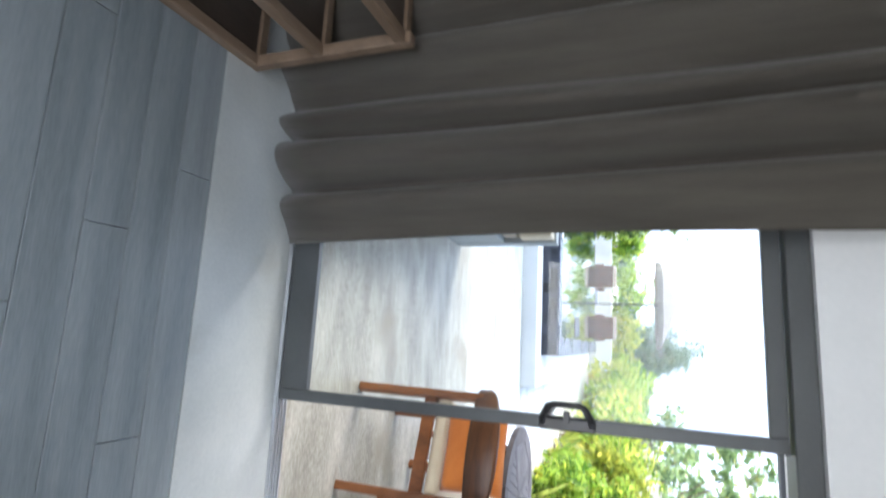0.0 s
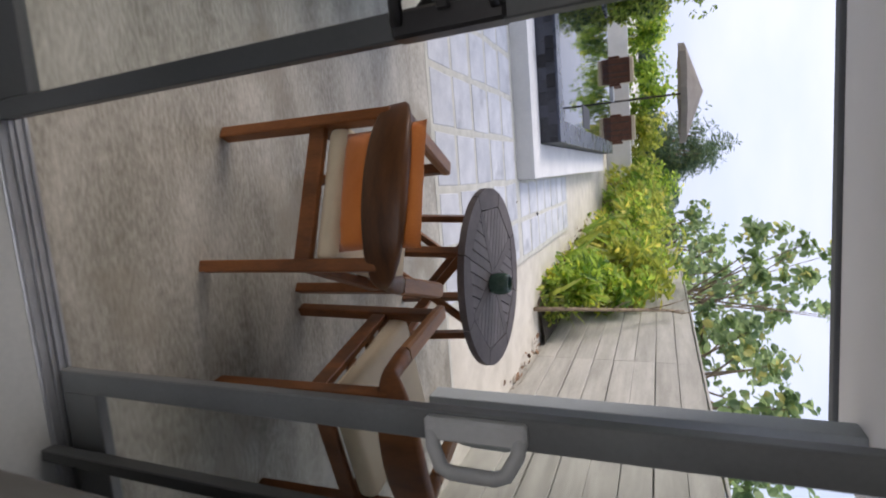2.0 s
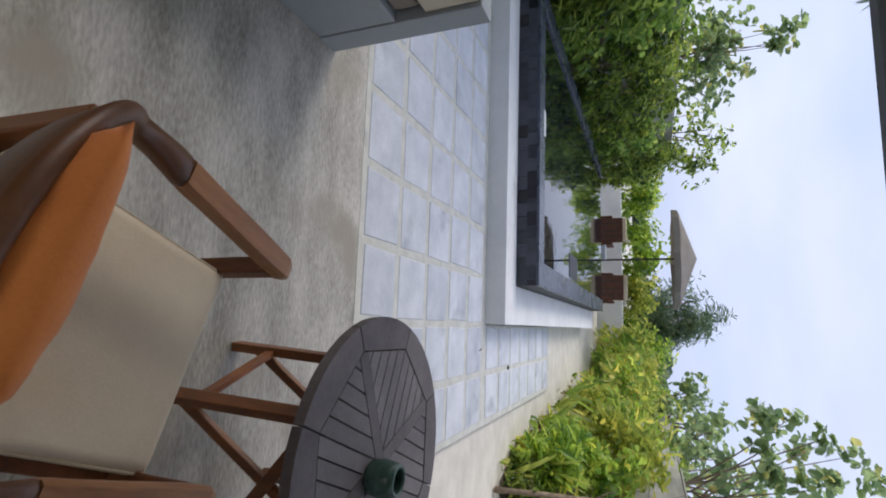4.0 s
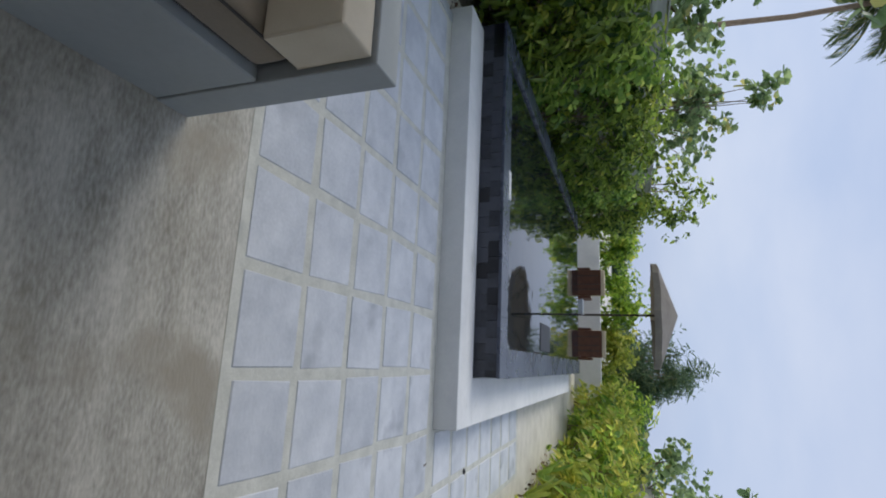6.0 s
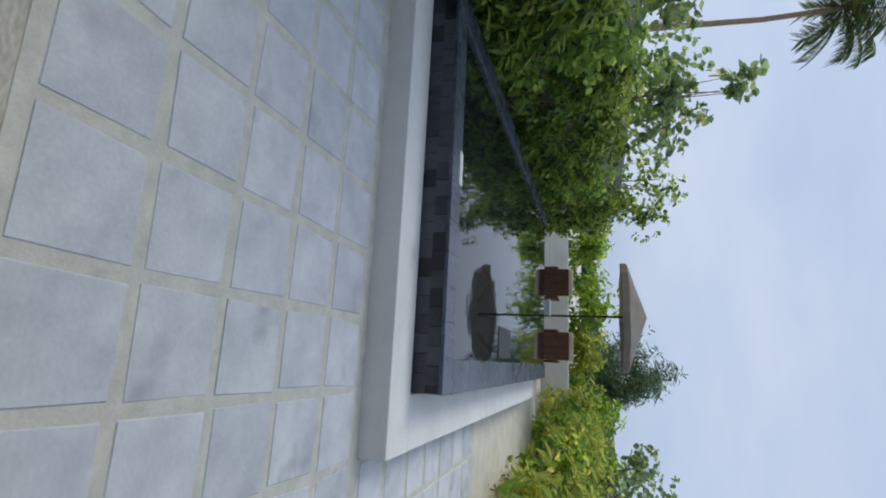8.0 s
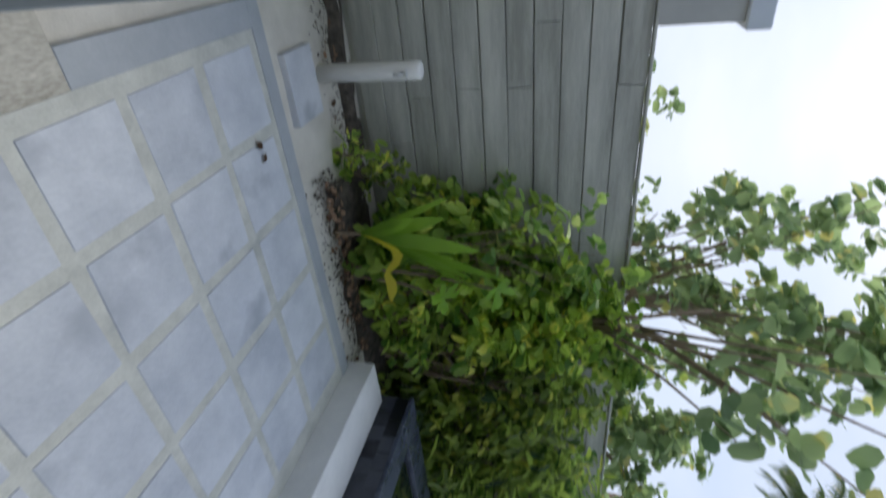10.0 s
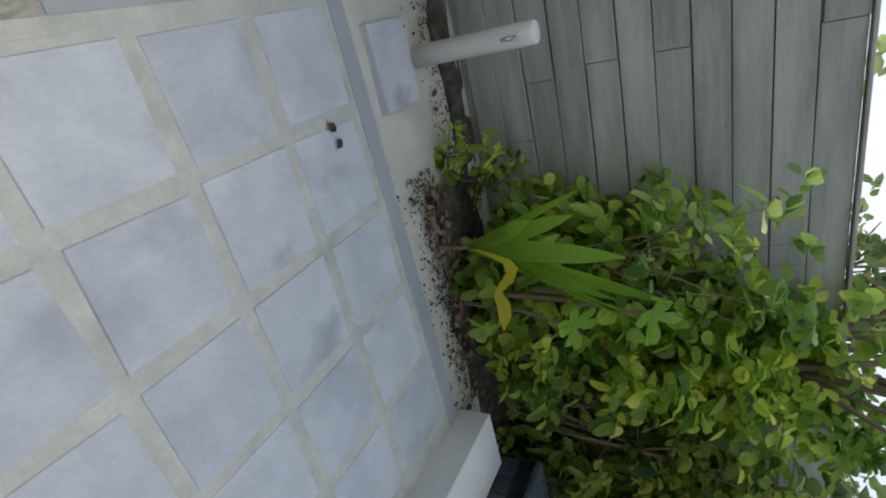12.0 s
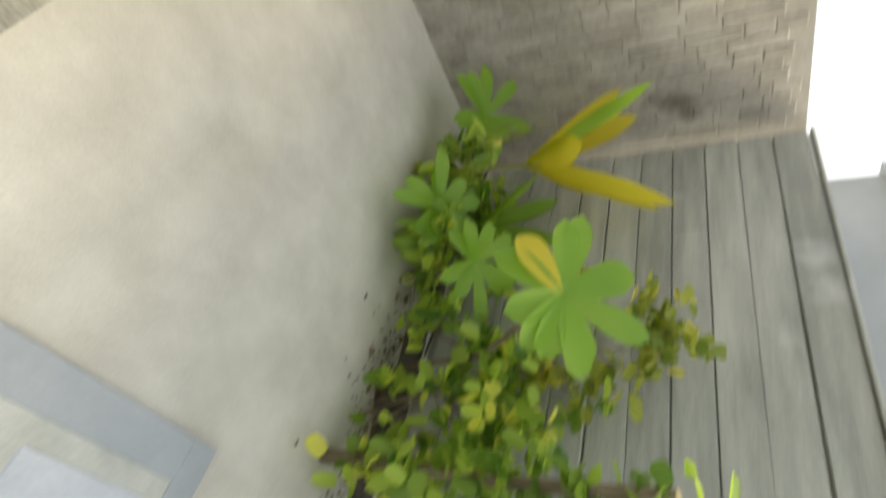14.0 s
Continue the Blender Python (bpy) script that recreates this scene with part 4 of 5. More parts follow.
part("tap_stem", tube([(0.085, 0, 0.665), (0.085, 0, 0.692)], [0.006, 0.006], 6), STEEL, tap)

# ---- beyond the pool: loungers, umbrella, hedge, neighbour, palm ----
def far_seat(x, y):
    t = thing("rattan_armchair", "red-brown rattan armchair with a cream cushion by the pool end", "chair", "far armchairs", pose(x, y, -0.05))
    part("back", box(-0.38, 0.38, -0.06, 0.0, 0.12, 0.92, 0.02), REDWOOD, t)
    part("back_cushion", box(-0.39, 0.39, 0.002, 0.12, 0.45, 1.03, 0.04, segments=2), CREAM, t, "cream cushion", smooth=True)
    part("seat", box(-0.38, 0.38, 0.0, 0.65, 0.3, 0.44, 0.02), REDWOOD, t)
    for sx in (-1, 1):
        part("side", box(sx * 0.42 - 0.035, sx * 0.42 + 0.035, -0.06, 0.65, 0.1, 0.62, 0.02), REDWOOD, t)
        for yy in (-0.03, 0.6):
            part("leg", box(sx * 0.4 - 0.025, sx * 0.4 + 0.025, yy - 0.025, yy + 0.025, 0.0, 0.12), REDWOOD, t)
    for xx in (-0.2, 0.05, 0.2):
        part("slat", box(xx - 0.012, xx + 0.012, -0.075, -0.06, 0.2, 0.85), RACKDARK, t)
    return t


far_seat(-1.55, 13.9)
far_seat(0.23, 13.9)
side_t = thing("side_table", "small grey-green cube side table by the pool end", "table", m=pose(-0.75, 13.2, -0.05))
part("top", box(-0.22, 0.22, -0.22, 0.22, 0.42, 0.47, 0.006), FASCIA, side_t)
part("body", box(-0.19, 0.19, -0.19, 0.19, 0.0, 0.42, 0.006), FASCIA, side_t)
umb = thing("garden_umbrella", "large faded beige garden umbrella, open", "umbrella", m=pose(-0.55, 13.3, -0.05))
part("pole", tube([(0, 0, 0), (0, 0, 2.87)], [0.03, 0.03], 10), RACKDARK, umb)
part("base", lathe([(0.32, 0.0), (0.32, 0.06), (0.1, 0.1), (0.05, 0.3)], 20), BLACKMETAL, umb)
bm = bmesh.new()
apex = bm.verts.new((0, 0, 2.9))
rim_, val = [], []
for k in range(16):
    a = 2 * math.pi * k / 16
    r, z = (1.42, 2.42) if k % 2 == 0 else (1.33, 2.44)
    rim_.append(bm.verts.new((r * math.cos(a), r * math.sin(a), z)))
    val.append(bm.verts.new((r * 1.005 * math.cos(a), r * 1.005 * math.sin(a), z - 0.16)))
for k in range(16):
    bm.faces.new((apex, rim_[k], rim_[(k + 1) % 16]))
    bm.faces.new((rim_[k], val[k], val[(k + 1) % 16], rim_[(k + 1) % 16]))
bmesh.ops.solidify(bm, geom=bm.faces[:], thickness=0.01)
part("canopy", bm, CANOPY, umb)
for k in range(8):
    a = 2 * math.pi * k / 8
    part("rib", beam((0.02 * math.cos(a), 0.02 * math.sin(a), 2.85), (1.36 * math.cos(a), 1.36 * math.sin(a), 2.40), 0.02, 0.02), RACKDARK, umb)

tagged(part("wall_far", box(-4.2, 3.4, 15.6, 15.8, -0.2, 0.75, 0.01), WHITE), "low white garden wall behind the pool", "wall", kind="structure")

nb = thing("neighbour_building", "flat-roofed grey rendered villa behind the fence", "building", m=pose(0, 0, 0))
part("wall", box(-14.0, -8.0, -7.0, 1.0, -0.1, 3.9), ROOFGREY, nb)
part("roof", box(-14.2, -7.9, -7.2, 1.1, 3.902, 4.22, 0.02), FASCIA, nb, "blue-grey roof fascia")
part("canopy", box(-7.99, -7.3, -6.0, -0.1, 2.75, 3.0, 0.02), FASCIA, nb)
# the wall recess is not cut; a flat grey panel paints its shade
part("window", box(-7.995, -7.97, -1.6, -0.5, 3.1, 3.7), BANDGREY, nb, "flat grey panel for the shade of a wall recess")

# palm above the left hedge
palm = thing("coconut_palm", "tall coconut palm with drooping fronds", "palm tree", m=pose(-19.5, 29.5, -0.05))
trunk_pts = [(-0.5, 0, 0), (-0.3, 0, 4), (-0.1, 0, 7.5), (0.1, 0, 11), (0, 0, 15.0)]
part("trunk", tube(trunk_pts, [0.26, 0.21, 0.18, 0.16, 0.15], 10), BARK, palm, smooth=True)
rng = np.random.default_rng(11)
for k in range(34):
    a = 2 * math.pi * k / 34 * 13 + rng.uniform(-0.2, 0.2)
    up = rng.uniform(-0.2, 1.6)
    ln = rng.uniform(3.2, 4.3)
    spine = []
    for i in range(12):
        s = i / 11
        spine.append(Vector((math.cos(a) * ln * (s - 0.2 * s * s), math.sin(a) * ln * (s - 0.2 * s * s), 15.0 + ln * (up * s - (0.30 + 0.26 * up) * s * s))))
    fr = part("frond", tube(spine, [0.035 - 0.0026 * i for i in range(12)], 5), L_PALM, palm)
    P, D = [], []
    for i in range(1, 11):
        for sub in range(3):
            p = spine[i].lerp(spine[i + 1], sub / 3)
            d = (spine[i + 1] - spine[i - 1]).normalized()
            sd = d.cross(Vector((0, 0, 1))).normalized()
            for sgn in (-1, 1):
                P.append(p)
                D.append(sd * sgn * 0.9 + d * 0.55 - Vector((0, 0, 0.35)))
    foliage("leaflet", np.array(P), np.array(D), 0.85, 0.06, L_PALM, fr, rng, droop=0.3, round_=0.0)

# ---- fences ----
fence = thing("fence", "weathered grey horizontal board garden fence", "fence")
FX = -3.82
rnd = random.Random(5)


def fence_run(t, x, y0, y1, top, pitch, face, material, starts, length, thick=0.022):
    meshes = {}
    z, row = 0.03, 0
    while z < top - 0.02:
        y = y0
        first = True
        while y < y1 - 0.05:
            ln = (starts[row % len(starts)] if first else length)
            first = False
            e = min(y + ln, y1)
            key = round(e - y, 2)
            if key not in meshes:
                b = box(-thick / 2, thick / 2, 0.002, key - 0.002, 0.004, pitch - 0.005, 0.003)
                meshes[key] = mesh_of("board", b, material)
            ob = new("board", meshes[key])
            ob.parent = t
            ob.matrix_world = pose(x + rnd.uniform(-0.002, 0.002), y, z, rnd.uniform(-0.15, 0.15), face * 2.2 + rnd.uniform(-0.4, 0.4), 0)
            y = e
        z += pitch
        row += 1


fence_run(fence, FX, -3.04, 14.0, 2.2, 0.2, 1, FENCE, (2.86, 1.7, 3.76, 2.95, 3.7, 2.86, 3.7, 0.8, 2.84, 2.84, 3.7), 2.44)
# sheet added behind the boards to stop light coming through the gaps
part("backing", box(FX - 0.045, FX - 0.022, -3.04, 14.0, -0.12, 2.235), FENCE, fence)
part("capping", box(FX - 0.04, FX + 0.045, -3.04, 14.0, 2.24, 2.262, 0.004), FENCE, fence, "thin capping board")
for k in range(8):
    part("post", box(FX - 0.13, FX - 0.05, -3.0 + k * 2.4, -2.92 + k * 2.4, -0.1, 2.23), FENCE, fence)
fence2 = thing("fence", "bleached horizontal board fence with a thin bare trunk before it", "fence")
fence_run(fence2, 3.92, -2.9, 14.5, 1.95, 0.252, -1, FENCEPALE, (0.97, 0.97, 0.97), 2.44)
# same added sheet, keeping light out of this fence's gaps
part("backing", box(3.942, 3.952, -2.9, 14.5, -0.1, 2.045), FENCEPALE, fence2)
part("capping", box(3.88, 3.96, -2.9, 14.5, 2.05, 2.075, 0.004), FENCEPALE, fence2)
for k in range(7):
    part("post", box(3.954, 4.03, -2.88 + k * 2.4, -2.80 + k * 2.4, -0.1, 2.045), FENCEPALE, fence2)

# ---- planting ----
G1, G2, G3 = "left hedge shrubs", "right hedge shrubs", "garden trees"
rnd = random.Random(21)
# dense dark shrubs between the pool and the left fence
for k, y in enumerate((2.2, 3.1, 4.1, 5.2, 6.3, 7.5, 8.8, 10.2, 11.8, 13.4)):
    h = (1.75, 2.1, 2.3, 2.3, 2.45, 2.4, 2.5, 2.3, 2.5, 2.2)[k]
    shrub("shrub", "dense dark green shrub crowding the pool edge", "shrub", -3.3 + rnd.uniform(-0.06, 0.06), y, 1.1, 1.5, h, -0.02, 2000 if k < 6 else 1500,
          ((0.12, 0.10), (0.11, 0.08), (0.20, 0.06))[k % 3], (L_BRIGHT if k == 0 else L_MID) if k in (0, 3, 7) else L_DARK, 30 + k, 34, 0.0, G1, 6, 0.6, 0.13)
shrub("shrub", "dense dark green shrub crowding the pool edge", "shrub", -3.55, 2.85, 0.6, 1.3, 2.6, -0.02, 1300, (0.11, 0.09), L_MID, 47, 26, 0.9, G1, 4, 0.7, 0.13)
shrub("shrub", "sunlit round-leaved shrub rising before the fence", "shrub", -3.32, 2.5, 0.7, 1.0, 2.2, -0.02, 800, (0.10, 0.09), L_BRIGHT, 48, 22, 1.1, G1, 4, 0.8, 0.12)
# low leafy growth near the tap post
shrub("shrub", "bushy round-leaved shrub at the fence foot", "shrub", -3.42, 1.98, 0.75, 1.15, 1.8, -0.02, 2000, (0.10, 0.095), L_MID, 51, 28, 0.0, G1, 5, 1.0, 0.15)
shrub("shrub", "lanky shrub with large pale round leaves", "shrub", -3.3, 1.85, 0.8, 0.9, 2.05, -0.02, 70, (0.105, 0.10), L_PALE, 59, 16, 1.15, G1, 4, 1.0, 0.13, 0.008, lean=(0.45, -0.25))
shrub("seedling", "small leafy seedling in the sandy soil", "plant", -3.22, 0.98, 0.3, 0.35, 0.42, -0.03, 90, (0.10, 0.045), L_BRIGHT, 52, 6, 0.02, "seedlings", 3, 0.4, 0.2, 0.006)
shrub("seedling", "small leafy seedling in the sandy soil", "plant", -3.42, 1.2, 0.35, 0.4, 0.5, -0.03, 90, (0.08, 0.06), L_DARK, 53, 6, 0.05, "seedlings", 3, 0.9, 0.2, 0.006)
lily = rosette("lily_plant", "broad-bladed green lily with one yellowed leaf", -2.95, 1.5, -0.02, 8, 1.05, 0.11, L_LILY, 3, 0.22, 1.0, curl=0.14, out_=0.38, face=-2, fan=2.36, full=0.42)
bm = bmesh.new()
spine = ((0, 0, 0.22, 0.012), (0.13, -0.02, 0.42, 0.016), (0.27, -0.05, 0.58, 0.024), (0.35, -0.04, 0.635, 0.034), (0.39, 0.02, 0.60, 0.046), (0.41, 0.07, 0.555, 0.022), (0.44, 0.12, 0.59, 0.036), (0.47, 0.18, 0.60, 0.034), (0.49, 0.25, 0.585, 0.003))
rows = [[bm.verts.new((x - 0.2 * w, y - 0.3 * w, z + w)), bm.verts.new((x - 0.25 * w, y, z)), bm.verts.new((x + 0.2 * w, y + 0.3 * w, z - w))] for x, y, z, w in spine]
for r, q in zip(rows, rows[1:]):
    bm.faces.new((r[0], r[1], q[1], q[0]))
    bm.faces.new((r[1], r[2], q[2], q[1]))
part("leaf", bm, L_GOLD, lily, "withered yellow leaf bent over", smooth=True)
rosette("lily_plant", "upright strappy lily by the pool edge", -2.98, 3.75, -0.02, 9, 0.6, 0.07, L_YELLOW, 5, 0.1, 1.1, out_=0.5, curl=0.3)
rosette("rosette_plant", "glossy rosette plant under the shrub", -3.05, 1.85, 0.55, 7, 0.28, 0.09, L_GLOSSY, 8, 0.3, 0.3)
rosette("rosette_plant", "glossy rosette plant in the corner shrub", -2.68, 1.84, -0.03, 7, 0.17, 0.065, L_GLOSSY, 31, 0.9, 0.35, tilt=(-10, 35), out_=1.0, curl=0.15, root=(-0.4, 0.15), full=0.65)
rosette("rosette_plant", "glossy rosette plant in the corner shrub", -2.66, 1.73, -0.03, 7, 0.17, 0.065, L_GLOSSY, 32, 1.3, 0.35, tilt=(-10, 35), out_=1.0, curl=0.15, root=(-0.4, 0.15), full=0.65)
# pale trunk leaning up through the corner shrub
leaner = thing("young_tree", "pale knotty young tree with a few large round leaves", "tree", m=pose(-3.45, 2.45, -0.03))
part("trunk", tube([(0, 0, 0), (0.02, 0.05, 0.7), (0.0, 0.12, 1.4), (0.0, 0.16, 2.0), (-0.05, 0.22, 2.4)], [0.042, 0.036, 0.032, 0.036, 0.02], 9), BARK, leaner, smooth=True)
part("branch", tube([(0.0, 0.15, 1.95), (0.1, 0.0, 2.3), (0.12, -0.15, 2.9)], [0.028, 0.02, 0.012], 7), BARK, leaner, smooth=True)
rng = np.random.default_rng(19)
tips = [(1.0, 0.25, 3.38), (0.95, 0.35, 2.98), (1.3, 0.35, 3.68), (0.65, -0.05, 3.33), (0.55, -0.15, 3.65), (0.85, -0.25, 3.9), (1.15, 0.1, 4.05), (0.6, 0.3, 3.1)]
for k, e in enumerate(tips):
    a = Vector((0.02, 0.16, 1.95)) if k % 2 else Vector((-0.05, 0.22, 2.4))
    e = Vector(e)
    part("branch", tube([a, a.lerp(e, 0.5) + Vector((0, 0.04, 0.10)), e], [0.018, 0.012, 0.005], 6), BARK, leaner, smooth=True)
P = np.repeat(np.array(tips), 8, 0) + rng.normal(size=(64, 3)) * 0.11
foliage("foliage", P, rng.normal(size=(64, 3)) + [0.1, 0.0, -0.3], 0.20, 0.19, L_ROUND, leaner, rng, droop=0.15, round_=1.0)
# stump and plants towards the stone wall
stump = thing("sawn_trunk", "slim sawn-off trunk with sprouting round leaves", "trunk", m=pose(-3.25, -0.42, -0.03))
part("stem", tube([(0, 0, 0), (0.03, 0.0, 0.5), (0.08, 0.01, 1.0), (0.16, 0.0, 1.55)], [0.034, 0.03, 0.028, 0.03], 9), BARK, stump, smooth=True)
part("cut_end", tube([(0.16, 0.0, 1.551), (0.161, 0.0, 1.556)], [0.029, 0.027], 9), CUTWOOD, stump, "pale fresh saw cut")
rng = np.random.default_rng(5)
zz = rng.uniform(0.15, 1.7, 190)
P = np.stack([0.1 * zz + rng.normal(size=190) * 0.06, rng.normal(size=190) * 0.06 + 0.07 * np.maximum(zz - 0.9, 0), zz], 1)
foliage("foliage", P, rng.normal(size=(190, 3)) + [0.3, 0.1, 0.2], 0.10, 0.09, L_BRIGHT, stump, rng, round_=1.0)
rosette("rosette_plant", "large glossy rosette plant with one yellow leaf", -2.70, -0.94, -0.03, 12, 0.34, 0.11, L_GLOSSY, 9, 1.2, 0.2, gold=1, curl=0.12, out_=1.0, tilt=(-25, 40), root=(-0.88, -0.12), full=0.65)
rosette("rosette_plant", "green rosette plant in the sandy soil", -3.0, -1.8, -0.03, 10, 0.30, 0.09, L_GLOSSY, 10, 0.3, 0.35, out_=1.0, curl=0.25, tilt=(-20, 25), root=(-0.2, 0), full=0.65)
rosette("lily_plant", "yellowing broad-bladed lily by the stone wall", -3.3, -2.45, -0.03, 7, 0.95, 0.2, L_LILY, 12, 0.62, 0.95, gold=6, out_=0.45, curl=0.2)
rosette("lily_plant", "green broad-bladed lily by the fence", -3.4, -2.0, -0.03, 7, 0.7, 0.12, L_LILY, 14, 0.35, 0.9, out_=0.5, curl=0.3)
rosette("rosette_plant", "green rosette plant in the sandy soil", -2.98, -2.6, -0.03, 10, 0.32, 0.095, L_GLOSSY, 13, 0.4, 0.35, out_=1.0, curl=0.25, tilt=(-20, 25), root=(-0.2, 0), full=0.65)
rosette("rosette_plant", "green rosette plant in the sandy soil", -3.15, -1.5, -0.03, 9, 0.3, 0.09, L_GLOSSY, 41, 0.55, 0.4, out_=1.0, curl=0.25, tilt=(-20, 20), root=(-0.15, 0), full=0.65)
rosette("grass_clump", "wispy pale grass clump by the stone wall", -3.05, -2.2, -0.03, 14, 0.9, 0.016, L_YELLOW, 42, 0.03, 1.0, out_=0.35, curl=0.15)
shrub("shrub", "low round-leaved shrub in the sandy soil", "shrub", -3.25, -1.75, 0.45, 0.9, 0.75, -0.03, 330, (0.13, 0.085), L_BRIGHT, 58, 14, 0.05, G1, 4, 0.7, 0.16, 0.01)
shrub("seedling", "small leafy seedling in the sandy soil", "plant", -3.15, -2.25, 0.4, 0.5, 0.6, -0.03, 120, (0.12, 0.07), L_BRIGHT, 57, 8, 0.05, "seedlings", 3, 0.6, 0.2, 0.006)
shrub("shrub", "sparse low shrub with small round leaves", "shrub", -3.45, -0.75, 0.55, 1.0, 1.0, -0.03, 420, (0.10, 0.09), L_BRIGHT, 55, 14, 0.1, G1, 4, 1.0, 0.16, 0.01)
shrub("shrub", "straggling yellow-green climber on the fence", "shrub", -3.55, -1.35, 0.35, 0.9, 1.6, -0.03, 240, (0.09, 0.075), L_YELLOW, 56, 16, 0.8, G1, 4, 1.0, 0.12, 0.008)

# trees over the left hedge: round leaves against the sky
shrub("tree", "coastal tree with round leaves over the fence", "tree", -5.0, 3.4, 2.6, 3.8, 5.4, -0.05, 1000, (0.165, 0.16), L_ROUND, 61, 50, 2.25, G3, 3, 1.0, 0.10, 0.045)
shrub("tree", "coastal tree with round leaves over the fence", "tree", -4.7, 5.4, 1.8, 2.4, 3.4, -0.05, 1300, (0.16, 0.15), L_ROUND, 62, 32, 1.7, G3, 4, 1.0, 0.12, 0.05)
shrub("tree", "small dark tree behind the hedge", "tree", -4.4, 9.0, 2.0, 2.8, 3.5, -0.05, 1300, (0.14, 0.12), L_ROUND, 63, 30, 1.4, G3, 4, 0.9, 0.16, 0.05)
shrub("tree", "small dark tree behind the hedge", "tree", -3.9, 12.8, 2.2, 2.8, 3.8, -0.05, 1400, (0.14, 0.10), L_DARK, 64, 30, 0.8, G3, 4, 0.8, 0.16, 0.05)
shrub("tree", "coastal tree with round leaves over the fence", "tree", -4.7, 2.75, 1.6, 1.5, 4.6, -0.05, 560, (0.10, 0.095), L_ROUND, 67, 30, 2.1, G3, 4, 1.0, 0.11, 0.035)
shrub("tree", "small round-leaved tree over the fence", "tree", -4.6, 0.8, 0.8, 1.6, 2.6, -0.05, 260, (0.12, 0.115), L_ROUND, 66, 12, 1.5, G3, 3, 1.0, 0.16, 0.04)

# right hedge: sunlit mixed planting along the sand path
for k, (x, y, w, d, h, mat, lf) in enumerate((
        (3.22, 4.25, 0.6, 0.8, 0.8, L_BRIGHT, (0.20, 0.05)), (3.3, 5.1, 0.95, 1.1, 1.4, L_BRIGHT, (0.13, 0.075)), (3.4, 6.1, 1.15, 1.3, 1.8, L_YELLOW, (0.22, 0.06)),
        (3.4, 7.2, 1.4, 1.5, 2.0, L_BRIGHT, (0.15, 0.08)), (3.3, 8.6, 1.5, 1.6, 2.1, L_YELLOW, (0.22, 0.065)), (3.1, 10.1, 1.5, 1.7, 2.0, L_BRIGHT, (0.17, 0.08)),
        (2.9, 11.7, 1.6, 1.7, 2.0, L_YELLOW, (0.2, 0.08)), (2.6, 13.3, 1.6, 1.7, 1.9, L_BRIGHT, (0.2, 0.08)), (2.1, 14.9, 1.6, 1.4, 1.8, L_YELLOW, (0.2, 0.08)))):
    shrub("shrub", ("sunlit green shrub along the sand path", "yellow-leaved croton along the sand path")[mat is L_YELLOW], "shrub", x, y, w, d, h, -0.02, 1100 if k < 5 else 900, (lf[0] * 1.15, lf[1] * 1.25), mat, 80 + k, 24, 0.0, G2, 5, 0.3, 0.13, rise=0.35 if mat is L_YELLOW or k == 0 else 0.1)
for x, y, k in ((3.25, 3.75, 1), (3.05, 4.3, 2), (3.2, 4.75, 3), (2.95, 5.6, 4), (2.85, 6.6, 5), (2.75, 7.8, 6)):
    rosette("strappy_plant", "clump of arching yellow-green strap leaves at the path edge", x, y, -0.02, 13, 0.75, 0.075, L_YELLOW if k % 2 else L_BRIGHT, 60 + k, 0.05, 0.95, "strappy plants", out_=0.6, curl=0.4, full=0.35)
rosette("grass_clump", "tall yellow-green grass clump at the path edge", 3.25, 4.15, -0.02, 30, 0.8, 0.03, L_YELLOW, 15, 0.03, 1.2, out_=0.5, curl=0.5)
rosette("grass_clump", "tall yellow-green grass clump at the path edge", 3.15, 5.2, -0.02, 26, 0.65, 0.03, L_BRIGHT, 16, 0.03, 1.2, out_=0.5, curl=0.5)
for k, (x, y) in enumerate(((3.3, 3.65), (3.2, 3.95), (3.42, 3.8), (3.05, 4.3), (3.4, 4.35))):
    shrub("seedling", "low leafy plant at the end of the hedge", "plant", x, y, 0.4, 0.5, 0.4, -0.03, 170, (0.09, 0.05), L_BRIGHT if k % 2 else L_DARK, 120 + k, 8, 0.0, "hedge-end plants", 3, 0.5, 0.2, 0.008)
pole = thing("bare_branch", "dry bare branch leaning against the bleached fence", "branch", m=pose(3.32, 3.22, -0.03))
part("stem", tube([(0, 0, 0), (0.10, 0.42, 0.42), (0.22, 0.88, 0.95), (0.33, 1.34, 1.42), (0.47, 1.85, 1.98)], [0.034, 0.031, 0.028, 0.026, 0.014], 9), BARK, pole, smooth=True)
for k, (a, b, c) in enumerate((((0.33, 1.34, 1.42), (0.30, 1.55, 1.75), (0.22, 1.62, 2.0)), ((0.40, 1.6, 1.7), (0.42, 1.50, 1.95), (0.36, 1.42, 2.12)), ((0.22, 0.88, 0.95), (0.14, 0.95, 1.12), (0.10, 0.93, 1.22)))):
    part("twig", tube([a, b, c], [0.012, 0.009, 0.004], 6), BARK, pole, smooth=True)
shrub("tree", "round-leaved tree hanging over the bleached fence", "tree", 5.0, 4.6, 2.6, 3.2, 3.7, -0.05, 1700, (0.14, 0.13), L_ROUND, 71, 44, 1.5, G3, 7, 1.0, 0.09, 0.05)
shrub("tree", "round-leaved tree hanging over the bleached fence", "tree", 4.5, 6.9, 2.6, 2.6, 5.0, -0.05, 900, (0.14, 0.13), L_ROUND, 72, 36, 2.2, G3, 4, 1.0, 0.065, 0.035, lean=(-0.75, 0.0))
shrub("tree", "round-leaved tree hanging over the bleached fence", "tree", 5.4, 1.8, 1.6, 2.2, 3.0, -0.05, 900, (0.14, 0.13), L_ROUND, 73, 26, 1.6, G3, 5, 1.0, 0.12, 0.05)
